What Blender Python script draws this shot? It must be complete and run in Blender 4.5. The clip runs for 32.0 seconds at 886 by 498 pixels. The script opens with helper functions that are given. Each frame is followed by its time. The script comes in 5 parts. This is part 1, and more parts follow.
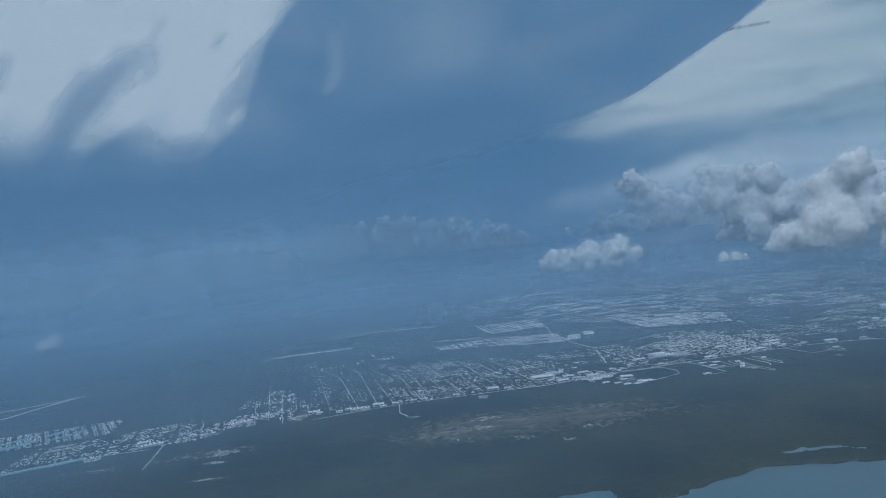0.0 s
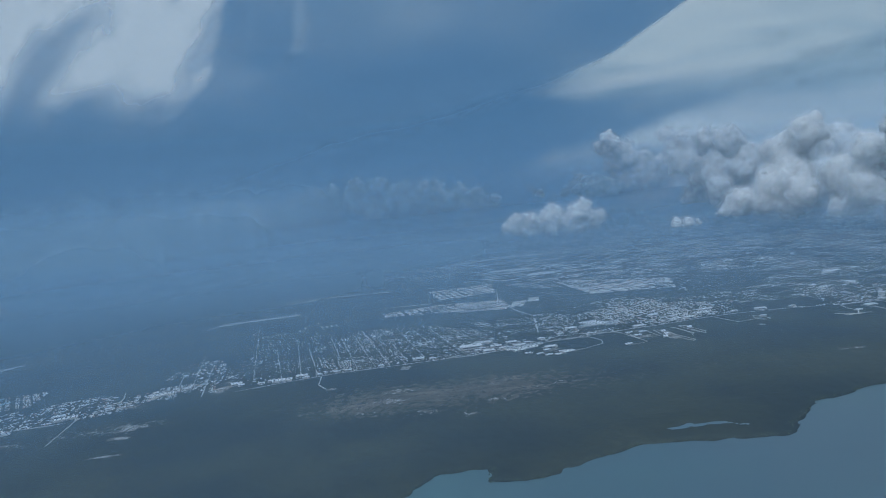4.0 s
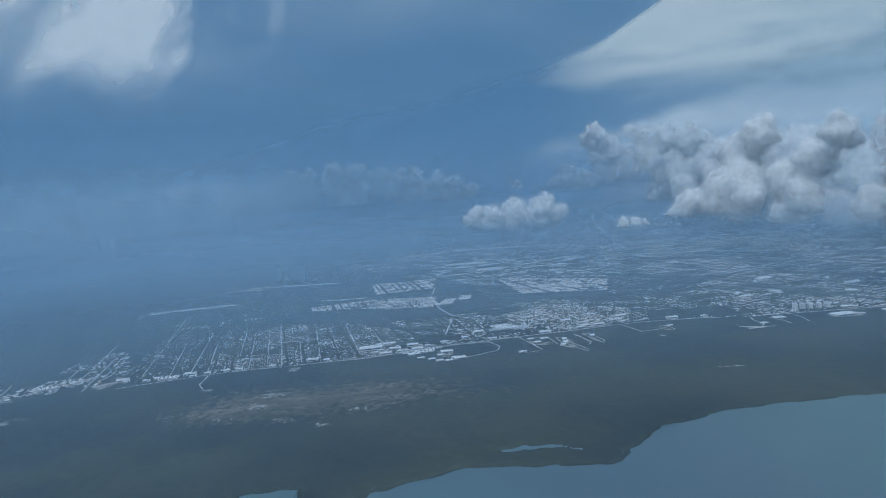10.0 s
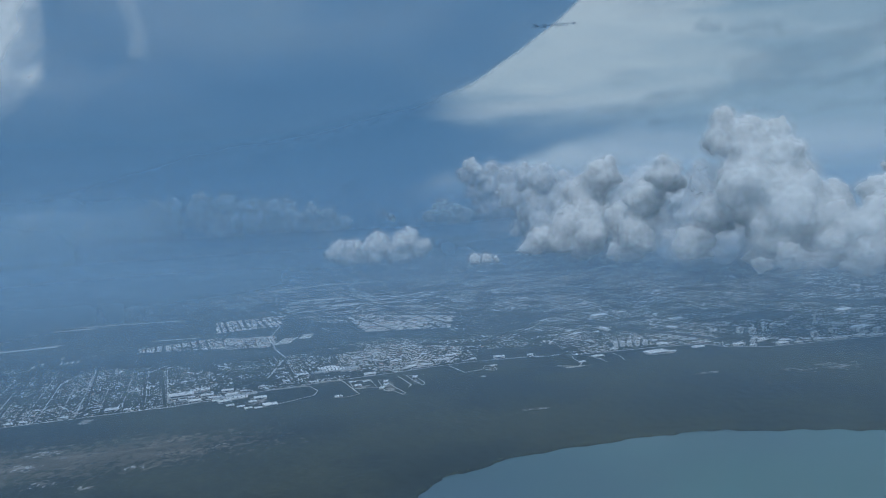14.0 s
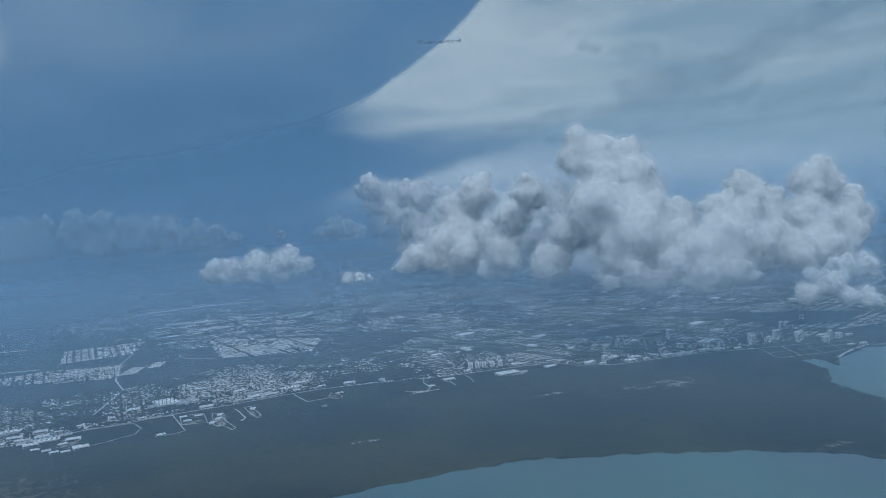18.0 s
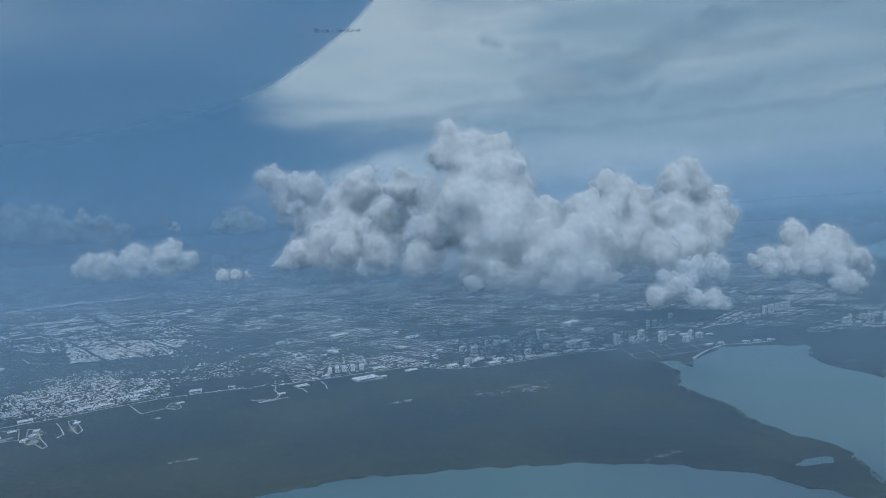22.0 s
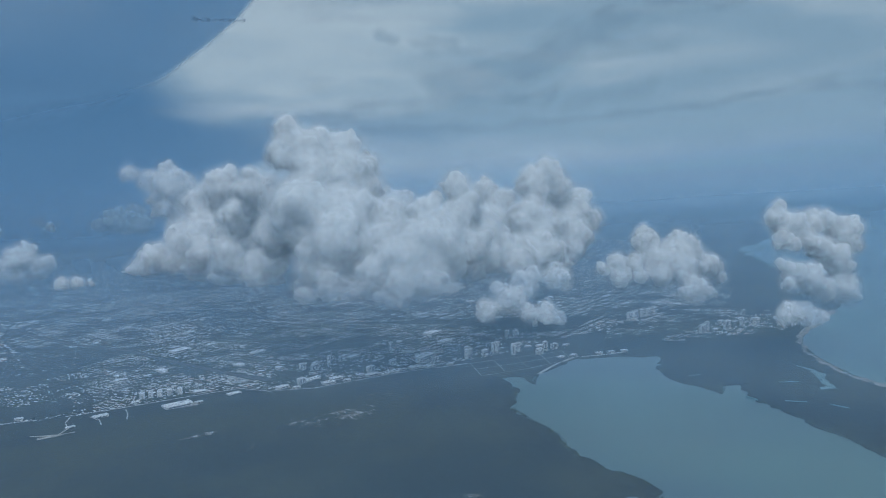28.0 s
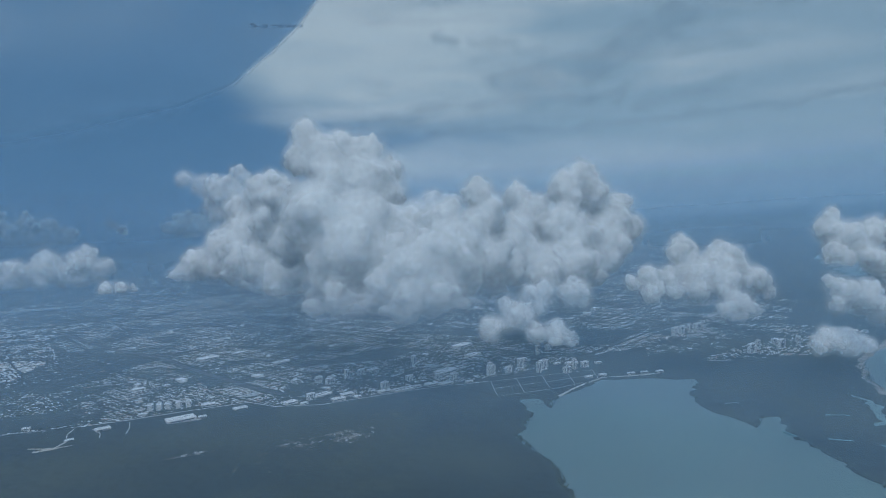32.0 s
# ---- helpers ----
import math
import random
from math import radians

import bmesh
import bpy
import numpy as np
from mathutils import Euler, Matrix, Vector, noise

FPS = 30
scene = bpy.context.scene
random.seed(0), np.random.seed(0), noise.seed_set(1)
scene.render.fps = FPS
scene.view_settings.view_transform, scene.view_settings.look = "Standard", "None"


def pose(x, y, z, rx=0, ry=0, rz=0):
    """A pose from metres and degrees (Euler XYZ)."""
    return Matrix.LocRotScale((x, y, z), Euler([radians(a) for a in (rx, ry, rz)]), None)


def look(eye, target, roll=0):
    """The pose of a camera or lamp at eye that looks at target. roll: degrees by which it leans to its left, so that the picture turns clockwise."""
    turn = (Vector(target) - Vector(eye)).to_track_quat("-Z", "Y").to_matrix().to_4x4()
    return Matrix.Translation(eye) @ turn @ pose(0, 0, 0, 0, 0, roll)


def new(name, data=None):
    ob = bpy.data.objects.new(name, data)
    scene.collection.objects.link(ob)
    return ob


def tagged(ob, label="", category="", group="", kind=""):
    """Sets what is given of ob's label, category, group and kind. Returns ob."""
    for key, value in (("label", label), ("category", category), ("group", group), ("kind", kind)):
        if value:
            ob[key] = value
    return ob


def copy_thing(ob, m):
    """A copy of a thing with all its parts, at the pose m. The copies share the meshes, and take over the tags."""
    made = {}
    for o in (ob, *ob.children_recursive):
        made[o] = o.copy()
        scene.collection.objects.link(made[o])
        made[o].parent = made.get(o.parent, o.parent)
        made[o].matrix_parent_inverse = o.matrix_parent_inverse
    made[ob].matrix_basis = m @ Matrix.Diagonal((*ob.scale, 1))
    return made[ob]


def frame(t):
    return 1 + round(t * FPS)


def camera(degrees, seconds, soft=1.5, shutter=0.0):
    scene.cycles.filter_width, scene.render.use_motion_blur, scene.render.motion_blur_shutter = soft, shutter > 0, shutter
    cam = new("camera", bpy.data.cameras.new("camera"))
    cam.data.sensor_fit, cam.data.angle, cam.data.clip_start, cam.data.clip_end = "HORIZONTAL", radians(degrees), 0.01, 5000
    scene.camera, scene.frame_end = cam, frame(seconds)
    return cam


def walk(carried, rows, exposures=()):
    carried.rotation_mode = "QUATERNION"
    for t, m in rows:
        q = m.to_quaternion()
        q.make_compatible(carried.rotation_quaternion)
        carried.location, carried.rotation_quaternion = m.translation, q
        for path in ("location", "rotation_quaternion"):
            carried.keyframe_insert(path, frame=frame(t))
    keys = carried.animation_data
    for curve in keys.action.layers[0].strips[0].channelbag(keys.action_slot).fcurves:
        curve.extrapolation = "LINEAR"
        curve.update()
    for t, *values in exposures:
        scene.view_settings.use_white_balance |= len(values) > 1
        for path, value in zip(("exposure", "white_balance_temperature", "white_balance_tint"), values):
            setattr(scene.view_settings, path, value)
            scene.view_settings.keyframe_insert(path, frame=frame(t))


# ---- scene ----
cam = camera(63.4, 32.0, soft=0.9)
PATH = [
    (0, (-0.01, -0.005, 100.007), (-0.026, 1.995, 100.017), -6.4),
    (0.5, (5.218, 0.919, 100.228), (5.187, 2.919, 100.237), -6.5),
    (1, (10.603, 1.907, 100.43), (10.561, 3.906, 100.435), -6.4),
    (1.5, (15.577, 2.935, 100.726), (15.525, 4.934, 100.724), -6.3),
    (2, (21.182, 3.962, 100.907), (21.123, 5.961, 100.892), -6.3),
    (2.5, (26.69, 5.089, 101.138), (26.627, 7.088, 101.103), -6.2),
    (3, (32.415, 5.84, 101.295), (32.365, 7.838, 101.237), -6.3),
    (3.5, (38.022, 6.505, 101.548), (37.999, 8.503, 101.464), -6.4),
    (5.5, (61.261, 10.756, 103.019), (61.352, 12.75, 102.889), -6.8),
    (6, (67.119, 11.677, 103.305), (67.225, 13.67, 103.181), -6.7),
    (6.5, (72.938, 13.168, 103.565), (73.059, 15.161, 103.446), -6.6),
    (7, (78.82, 13.974, 103.855), (78.947, 15.967, 103.736), -6.4),
    (7.5, (84.469, 15.042, 103.898), (84.579, 17.034, 103.764), -6.3),
    (8, (90.13, 16.003, 104.136), (90.202, 17.995, 103.972), -6.3),
    (8.5, (95.943, 17.242, 104.3), (95.967, 19.232, 104.104), -6.1),
    (9, (101.149, 18.301, 104.379), (101.141, 20.29, 104.173), -5.8),
    (9.5, (107.041, 19.213, 104.594), (107.027, 21.205, 104.409), -5.2),
    (10, (112.822, 20.621, 104.526), (112.832, 22.615, 104.381), -4.8),
    (10.5, (118.739, 22.279, 104.978), (118.793, 24.275, 104.871), -4.3),
    (11, (124.307, 23.332, 104.919), (124.415, 25.327, 104.833), -4.0),
    (11.5, (130.519, 24.408, 104.931), (130.675, 26.4, 104.85), -4.0),
    (12, (136.246, 25.692, 104.981), (136.448, 27.68, 104.895), -4.0),
    (12.5, (142.042, 26.724, 105.189), (142.283, 28.707, 105.098), -3.9),
    (13, (147.87, 27.796, 105.178), (148.142, 29.775, 105.088), -4.1),
    (13.5, (153.919, 29.135, 105.52), (154.215, 31.111, 105.433), -4.1),
    (14, (159.733, 30.352, 105.557), (160.056, 32.324, 105.476), -4.0),
    (14.5, (165.721, 30.718, 105.709), (166.074, 32.685, 105.632), -4.1),
    (15, (171.23, 32.42, 105.581), (171.618, 34.38, 105.508), -4.1),
    (15.5, (177.154, 33.941, 105.648), (177.577, 35.894, 105.577), -4.1),
    (17.5, (199.826, 38.46, 106.043), (200.367, 40.384, 105.985), -4.4),
    (18, (205.739, 39.621, 106.125), (206.313, 41.536, 106.066), -4.4),
    (18.5, (211.613, 40.833, 106.097), (212.222, 42.737, 106.034), -4.5),
    (19, (217.51, 42.318, 106.062), (218.154, 44.21, 105.992), -4.4),
    (19.5, (223.005, 42.95, 105.995), (223.681, 44.831, 105.917), -4.5),
    (20, (228.75, 44.268, 106.169), (229.455, 46.138, 106.082), -4.4),
    (20.5, (234.39, 44.962, 106.433), (235.117, 46.823, 106.339), -4.2),
    (21, (240.206, 46.04, 106.47), (240.953, 47.892, 106.372), -4.0),
    (21.5, (246.019, 47.267, 106.609), (246.785, 49.112, 106.512), -3.9),
    (22, (251.573, 47.647, 106.729), (252.36, 49.483, 106.634), -3.8),
    (22.5, (257.479, 49.21, 106.738), (258.289, 51.036, 106.641), -3.6),
    (23, (263.052, 50.665, 107.017), (263.887, 52.48, 106.917), -3.5),
    (23.5, (268.57, 51.46, 106.962), (269.427, 53.265, 106.86), -3.4),
    (24, (274.256, 52.65, 107.174), (275.135, 54.444, 107.07), -3.4),
    (24.5, (279.924, 53.588, 107.28), (280.825, 55.371, 107.175), -3.4),
    (25, (285.761, 54.659, 107.311), (286.685, 56.429, 107.206), -3.5),
    (25.5, (291.501, 56.274, 107.191), (292.447, 58.033, 107.084), -3.6),
    (26, (297.213, 57.453, 107.068), (298.178, 59.201, 106.956), -3.7),
    (26.5, (302.993, 58.192, 107.187), (303.974, 59.93, 107.069), -3.6),
    (28.5, (326.496, 62.202, 107.918), (327.481, 63.939, 107.804), -3.7),
    (29, (332.048, 62.888, 108.024), (333.001, 64.643, 107.91), -3.8),
    (29.5, (337.339, 64.027, 108.242), (338.255, 65.801, 108.128), -3.9),
    (30, (343.043, 65.006, 108.409), (343.921, 66.8, 108.298), -4.0),
    (30.5, (348.62, 66.069, 108.695), (349.467, 67.878, 108.589), -3.9),
    (31, (354.294, 67.106, 108.93), (355.119, 68.925, 108.827), -3.8),
    (31.5, (360.12, 68.12, 109.048), (360.932, 69.945, 108.949), -3.7),
    (32, (365.987, 69.099, 109.12), (366.789, 70.929, 109.024), -3.7),
]
walk(cam, [(t, look(eye, target, roll)) for t, eye, target, roll in PATH], exposures=((0.0, -0.01, 5240, 8), (6.0, 0.06, 5240, 8), (9.5, 0.15, 5260, 8), (13.0, 0.07, 5260, 8), (20.0, 0.03, 5260, 8), (25.0, 0.09, 5340, 8), (30.0, 0.07, 5340, 8), (32.0, 0.02, 5340, 8)))

# ---- light ----
SUN_EL, SUN_AZ = 58.0, 198.0
world = bpy.data.worlds.new("world")
scene.world = world
world.use_nodes = True
wt = world.node_tree
wt.nodes.clear()


def node(tree, kind, **settings):
    n = tree.nodes.new(kind)
    for key, value in settings.items():
        if key == "op":
            n.operation = value
        elif key in n.inputs:
            n.inputs[key].default_value = value
    return n


def put(tree, target, value):
    if isinstance(value, bpy.types.NodeSocket):
        tree.links.new(value, target)
    else:
        target.default_value = value


def maths(tree, op, a, b=0.0, clamp=False):
    n = tree.nodes.new("ShaderNodeMath")
    n.operation, n.use_clamp = op, clamp
    put(tree, n.inputs[0], a)
    put(tree, n.inputs[1], b)
    return n.outputs[0]


def spread(tree, value, low, high, to_low=0.0, to_high=1.0):
    n = tree.nodes.new("ShaderNodeMapRange")
    n.interpolation_type = "SMOOTHSTEP"
    put(tree, n.inputs["Value"], value)
    n.inputs["From Min"].default_value, n.inputs["From Max"].default_value = low, high
    n.inputs["To Min"].default_value, n.inputs["To Max"].default_value = to_low, to_high
    return n.outputs["Result"]


def blend(tree, factor, a, b):
    n = tree.nodes.new("ShaderNodeMix")
    n.data_type = "RGBA"
    put(tree, n.inputs["Factor"], factor)
    put(tree, n.inputs["A"], a if isinstance(a, bpy.types.NodeSocket) else (*a, 1))
    put(tree, n.inputs["B"], b if isinstance(b, bpy.types.NodeSocket) else (*b, 1))
    return n.outputs["Result"]


def grain(tree, vector, scale, detail=4.0, rough=0.55, stretch=(1, 1, 1), warp=0.0):
    m = tree.nodes.new("ShaderNodeMapping")
    tree.links.new(vector, m.inputs["Vector"])
    m.inputs["Scale"].default_value = stretch
    n = tree.nodes.new("ShaderNodeTexNoise")
    tree.links.new(m.outputs[0], n.inputs["Vector"])
    n.inputs["Scale"].default_value, n.inputs["Detail"].default_value = scale, detail
    n.inputs["Roughness"].default_value, n.inputs["Distortion"].default_value = rough, warp
    return n.outputs["Fac"]


# the sky: clear air from the sky texture, high veils of ice cloud over it, blue murk at the skyline
sky = node(wt, "ShaderNodeTexSky")
sky.sky_type, sky.sun_disc = "NISHITA", False
sky.sun_elevation, sky.sun_rotation = radians(SUN_EL), radians(SUN_AZ)
sky.air_density, sky.dust_density = 1.2, 2.0
dim = node(wt, "ShaderNodeMix")
dim.data_type, dim.blend_type = "RGBA", "MULTIPLY"
dim.inputs["Factor"].default_value = 1.0
wt.links.new(sky.outputs[0], dim.inputs["A"])
dim.inputs["B"].default_value = (0.05, 0.05, 0.05, 1)
way = wt.nodes.new("ShaderNodeTexCoord").outputs["Generated"]
split = wt.nodes.new("ShaderNodeSeparateXYZ")
wt.links.new(way, split.inputs[0])
flat = wt.nodes.new("ShaderNodeCombineXYZ")
lift = maths(wt, "ADD", maths(wt, "MAXIMUM", split.outputs["Z"], 0.0), 0.06)
wt.links.new(maths(wt, "DIVIDE", split.outputs["X"], lift), flat.inputs["X"])
wt.links.new(maths(wt, "DIVIDE", split.outputs["Y"], lift), flat.inputs["Y"])
bearing = maths(wt, "MULTIPLY", maths(wt, "ARCTAN2", split.outputs["X"], split.outputs["Y"]), 57.2958)
rise = maths(wt, "MULTIPLY", maths(wt, "ARCSINE", split.outputs["Z"]), 57.2958)
streaks = grain(wt, way, 2.2, 6, 0.5, (1, 1, 5.5), 0.9)
billow = grain(wt, way, 9.0, 6, 0.55, (1, 1, 1.6), 0.5)
ragged = maths(wt, "MULTIPLY", maths(wt, "SUBTRACT", billow, 0.5), 1.6)
# murk at the skyline: deep blue under the storm, paler to the east
murk = blend(wt, spread(wt, bearing, 6.0, 42.0), (0.074, 0.148, 0.236), (0.27, 0.342, 0.362))
# unseen bright skyline behind the camera, added to light the faces towards it
south_fill = spread(wt, split.outputs["Y"], 0.15, -0.6)
murk = blend(wt, south_fill, murk, (0.98, 1.04, 1.06))
# a broad high sheet of ice cloud
veil_a = grain(wt, flat.outputs[0], 0.34, 6, 0.5, (0.6, 1.3, 1), 0.8)
veil = spread(wt, maths(wt, "ADD", maths(wt, "MULTIPLY", veil_a, 0.5), maths(wt, "MULTIPLY", streaks, 0.5)), 0.4, 0.58)
ice = blend(wt, veil, (0.25, 0.325, 0.35), (0.445, 0.48, 0.455))
glare = maths(wt, "MULTIPLY", spread(wt, bearing, -4.0, -14.0), spread(wt, maths(wt, "ADD", rise, ragged), 4.0, 10.0))
ice = blend(wt, glare, ice, (0.6, 0.62, 0.575))
upper = blend(wt, 0.88, dim.outputs["Result"], ice)
lift_line = maths(wt, "ADD", spread(wt, bearing, 10.0, 45.0, 7.4, 4.6), spread(wt, bearing, 14.0, 3.0, 0.0, 4.5))
above = maths(wt, "ADD", maths(wt, "SUBTRACT", rise, lift_line), maths(wt, "MULTIPLY", maths(wt, "SUBTRACT", streaks, 0.5), 5.0))
air = blend(wt, maths(wt, "MAXIMUM", spread(wt, above, -1.6, 3.4), maths(wt, "MULTIPLY", spread(wt, maths(wt, "ADD", bearing, ragged), -5.0, -14.0), spread(wt, maths(wt, "ADD", rise, maths(wt, "MULTIPLY", ragged, 3.0)), 7.5, 12.0))), murk, upper)
# a second, lower sheet whose edge climbs to the east
edge = maths(wt, "ADD", maths(wt, "MULTIPLY", maths(wt, "SUBTRACT", bearing, 4.0), 0.2), 2.15)
edge = maths(wt, "MINIMUM", edge, spread(wt, bearing, 20.0, 50.0, 6.2, 4.0))
under = maths(wt, "ADD", maths(wt, "SUBTRACT", edge, rise), maths(wt, "MULTIPLY", ragged, 1.5))
lower = maths(wt, "MULTIPLY", spread(wt, under, -0.5, 0.9), spread(wt, maths(wt, "ADD", rise, ragged), 0.6, 4.2))
lower = maths(wt, "MULTIPLY", lower, maths(wt, "MULTIPLY", spread(wt, bearing, 3.0, 13.0), spread(wt, bearing, 66.0, 34.0)))
lower = maths(wt, "MULTIPLY", lower, spread(wt, streaks, 0.36, 0.56, 0.45, 0.95))
air = blend(wt, lower, air, (0.41, 0.455, 0.455))
back = node(wt, "ShaderNodeBackground", Strength=1.0)
wt.links.new(air, back.inputs["Color"])
wt.links.new(back.outputs[0], node(wt, "ShaderNodeOutputWorld").inputs["Surface"])

sun = new("sun", bpy.data.lights.new("sun", "SUN"))
sun.data.energy, sun.data.angle, sun.data.color = 1.35, radians(24), (1.0, 0.95, 0.88)
sun.matrix_world = look((0, 0, 0), (-math.sin(radians(SUN_AZ)) * math.cos(radians(SUN_EL)), -math.cos(radians(SUN_AZ)) * math.cos(radians(SUN_EL)), -math.sin(radians(SUN_EL))))

# ---- materials ----


def material(name):
    m = bpy.data.materials.new(name)
    m.use_nodes = True
    return m, m.node_tree, m.node_tree.nodes["Principled BSDF"]


def surface(name, dark, light, scale, rough=0.85, fine=0.0, bump=0.0, islands=(), metal=0.0):
    """A surface whose colour varies at two scales, and from piece to piece."""
    m, t, p = material(name)
    where = t.nodes.new("ShaderNodeTexCoord").outputs["Object"]
    broad = spread(t, grain(t, where, scale), 0.35, 0.65)
    col = blend(t, broad, dark, light)
    if islands:
        ramp = t.nodes.new("ShaderNodeValToRGB")
        ramp.color_ramp.interpolation = "CONSTANT"
        t.links.new(t.nodes.new("ShaderNodeNewGeometry").outputs["Random Per Island"], ramp.inputs[0])
        for n, (at, c) in enumerate(islands):
            e = ramp.color_ramp.elements[n] if n < 2 else ramp.color_ramp.elements.new(at)
            e.position, e.color = at, (*c, 1)
        mul = t.nodes.new("ShaderNodeMix")
        mul.data_type, mul.blend_type = "RGBA", "MULTIPLY"
        mul.inputs["Factor"].default_value = 1.0
        t.links.new(col, mul.inputs["A"])
        t.links.new(ramp.outputs[0], mul.inputs["B"])
        col = mul.outputs["Result"]
    if fine:
        g = grain(t, where, fine, 3)
        col = blend(t, maths(t, "MULTIPLY", spread(t, g, 0.3, 0.7), 0.35), col, dark)
        if bump:
            b = node(t, "ShaderNodeBump", Strength=bump)
            t.links.new(g, b.inputs["Height"])
            t.links.new(b.outputs[0], p.inputs["Normal"])
    t.links.new(col, p.inputs["Base Color"])
    p.inputs["Roughness"].default_value, p.inputs["Metallic"].default_value = rough, metal
    return m


HOUSES = ((0.0, (1, 1, 1)), (0.4, (0.8, 0.8, 0.8)), (0.6, (0.95, 0.86, 0.74)), (0.74, (0.5, 0.52, 0.54)), (0.86, (0.66, 0.42, 0.33)), (0.93, (0.55, 0.68, 0.75)))
M_HOUSE = surface("painted_concrete", (0.62, 0.61, 0.59), (0.86, 0.85, 0.83), 0.4, 0.8, 3.0, islands=HOUSES)
M_FAR = surface("far_roofs", (0.55, 0.55, 0.54), (0.82, 0.81, 0.79), 0.05, 0.8, 0.4, islands=HOUSES)
M_WHITE = surface("white_roof", (0.66, 0.67, 0.67), (0.84, 0.84, 0.83), 0.3, 0.7, 2.0)
M_GREY = surface("grey_sheet_roof", (0.3, 0.33, 0.36), (0.5, 0.52, 0.53), 0.5, 0.6, 2.5)
M_WALL = surface("pale_wall", (0.46, 0.45, 0.42), (0.66, 0.65, 0.62), 0.6, 0.8, 2.0)
M_GLASS = surface("window_glass", (0.03, 0.05, 0.07), (0.07, 0.1, 0.13), 0.8, 0.15)
M_ROAD = surface("pale_road", (0.36, 0.35, 0.33), (0.55, 0.53, 0.5), 0.25, 0.9, 2.0)
M_DARK = surface("dark_road", (0.05, 0.055, 0.055), (0.085, 0.09, 0.09), 0.25, 0.9, 2.0)
M_SAND = surface("bare_limestone", (0.36, 0.34, 0.3), (0.62, 0.59, 0.53), 0.06, 0.95, 0.8)
M_LEAF = surface("leaves", (0.05, 0.07, 0.06), (0.085, 0.105, 0.075), 0.15, 0.8, 1.5, islands=((0.0, (1, 1, 1)), (0.35, (0.7, 0.8, 0.7)), (0.7, (1.25, 1.2, 0.9))))


def ground_material():
    m, t, p = material("ground_cover")
    where = t.nodes.new("ShaderNodeTexCoord").outputs["Object"]
    cover = t.nodes.new("ShaderNodeVertexColor")
    cover.layer_name = "cover"
    parts = t.nodes.new("ShaderNodeSeparateColor")
    t.links.new(cover.outputs[0], parts.inputs[0])
    broad = spread(t, grain(t, where, 0.012, 5), 0.35, 0.65)
    fine = grain(t, where, 0.5, 5, 0.65)
    wood = blend(t, broad, (0.046, 0.062, 0.06), (0.074, 0.087, 0.066))
    wood = blend(t, spread(t, fine, 0.35, 0.7), blend(t, 0.5, wood, (0.034, 0.046, 0.05)), wood)
    streak = spread(t, grain(t, where, 0.05, 6, 0.6, (0.5, 1.6, 1), 0.5), 0.4, 0.7)
    scrub = blend(t, streak, (0.1, 0.1, 0.085), (0.17, 0.158, 0.13))
    speck = grain(t, where, 0.2, 9, 0.72, (1.1, 0.8, 1), 0.1)
    where_scrub = spread(t, maths(t, "ADD", parts.outputs["Green"], maths(t, "MULTIPLY", maths(t, "SUBTRACT", speck, 0.5), 2.4)), 0.4, 0.72)
    col = blend(t, where_scrub, wood, scrub)
    soil = blend(t, spread(t, grain(t, where, 0.12, 6, 0.7), 0.42, 0.62), (0.036, 0.048, 0.044), (0.078, 0.085, 0.082))
    col = blend(t, parts.outputs["Red"], col, soil)
    sand = blend(t, spread(t, grain(t, where, 0.2, 5, 0.6), 0.35, 0.65), (0.2, 0.19, 0.17), (0.36, 0.345, 0.315))
    where_bare = spread(t, maths(t, "ADD", parts.outputs["Blue"], maths(t, "MULTIPLY", maths(t, "SUBTRACT", grain(t, where, 0.35, 7, 0.72, (1, 0.6, 1), 0.1), 0.5), 2.4)), 0.46, 0.62)
    col = blend(t, where_bare, col, sand)
    t.links.new(col, p.inputs["Base Color"])
    p.inputs["Roughness"].default_value = 0.95
    p.inputs["Specular IOR Level"].default_value = 0.1
    b = node(t, "ShaderNodeBump", Strength=0.35, Distance=0.5)
    t.links.new(fine, b.inputs["Height"])
    t.links.new(b.outputs[0], p.inputs["Normal"])
    return m


def water_material():
    m, t, p = material("lagoon_water")
    where = t.nodes.new("ShaderNodeTexCoord").outputs["Object"]
    depth = spread(t, grain(t, where, 0.006, 4, 0.5), 0.35, 0.65)
    place = t.nodes.new("ShaderNodeSeparateXYZ")
    t.links.new(where, place.inputs[0])
    # east lagoon: greener water, painted paler too for the bright sky it mirrors
    paler_east = spread(t, place.outputs["X"], 470.0, 570.0)
    deep = blend(t, depth, (0.086, 0.132, 0.158), (0.1, 0.17, 0.176))
    t.links.new(blend(t, paler_east, deep, blend(t, depth, (0.11, 0.168, 0.175), (0.125, 0.2, 0.19))), p.inputs["Base Color"])
    p.inputs["Roughness"].default_value, p.inputs["IOR"].default_value = 0.28, 1.33
    b = node(t, "ShaderNodeBump", Strength=0.12, Distance=0.05)
    t.links.new(grain(t, where, 1.2, 3, 0.6, (1, 2.2, 1)), b.inputs["Height"])
    t.links.new(b.outputs[0], p.inputs["Normal"])
    return m


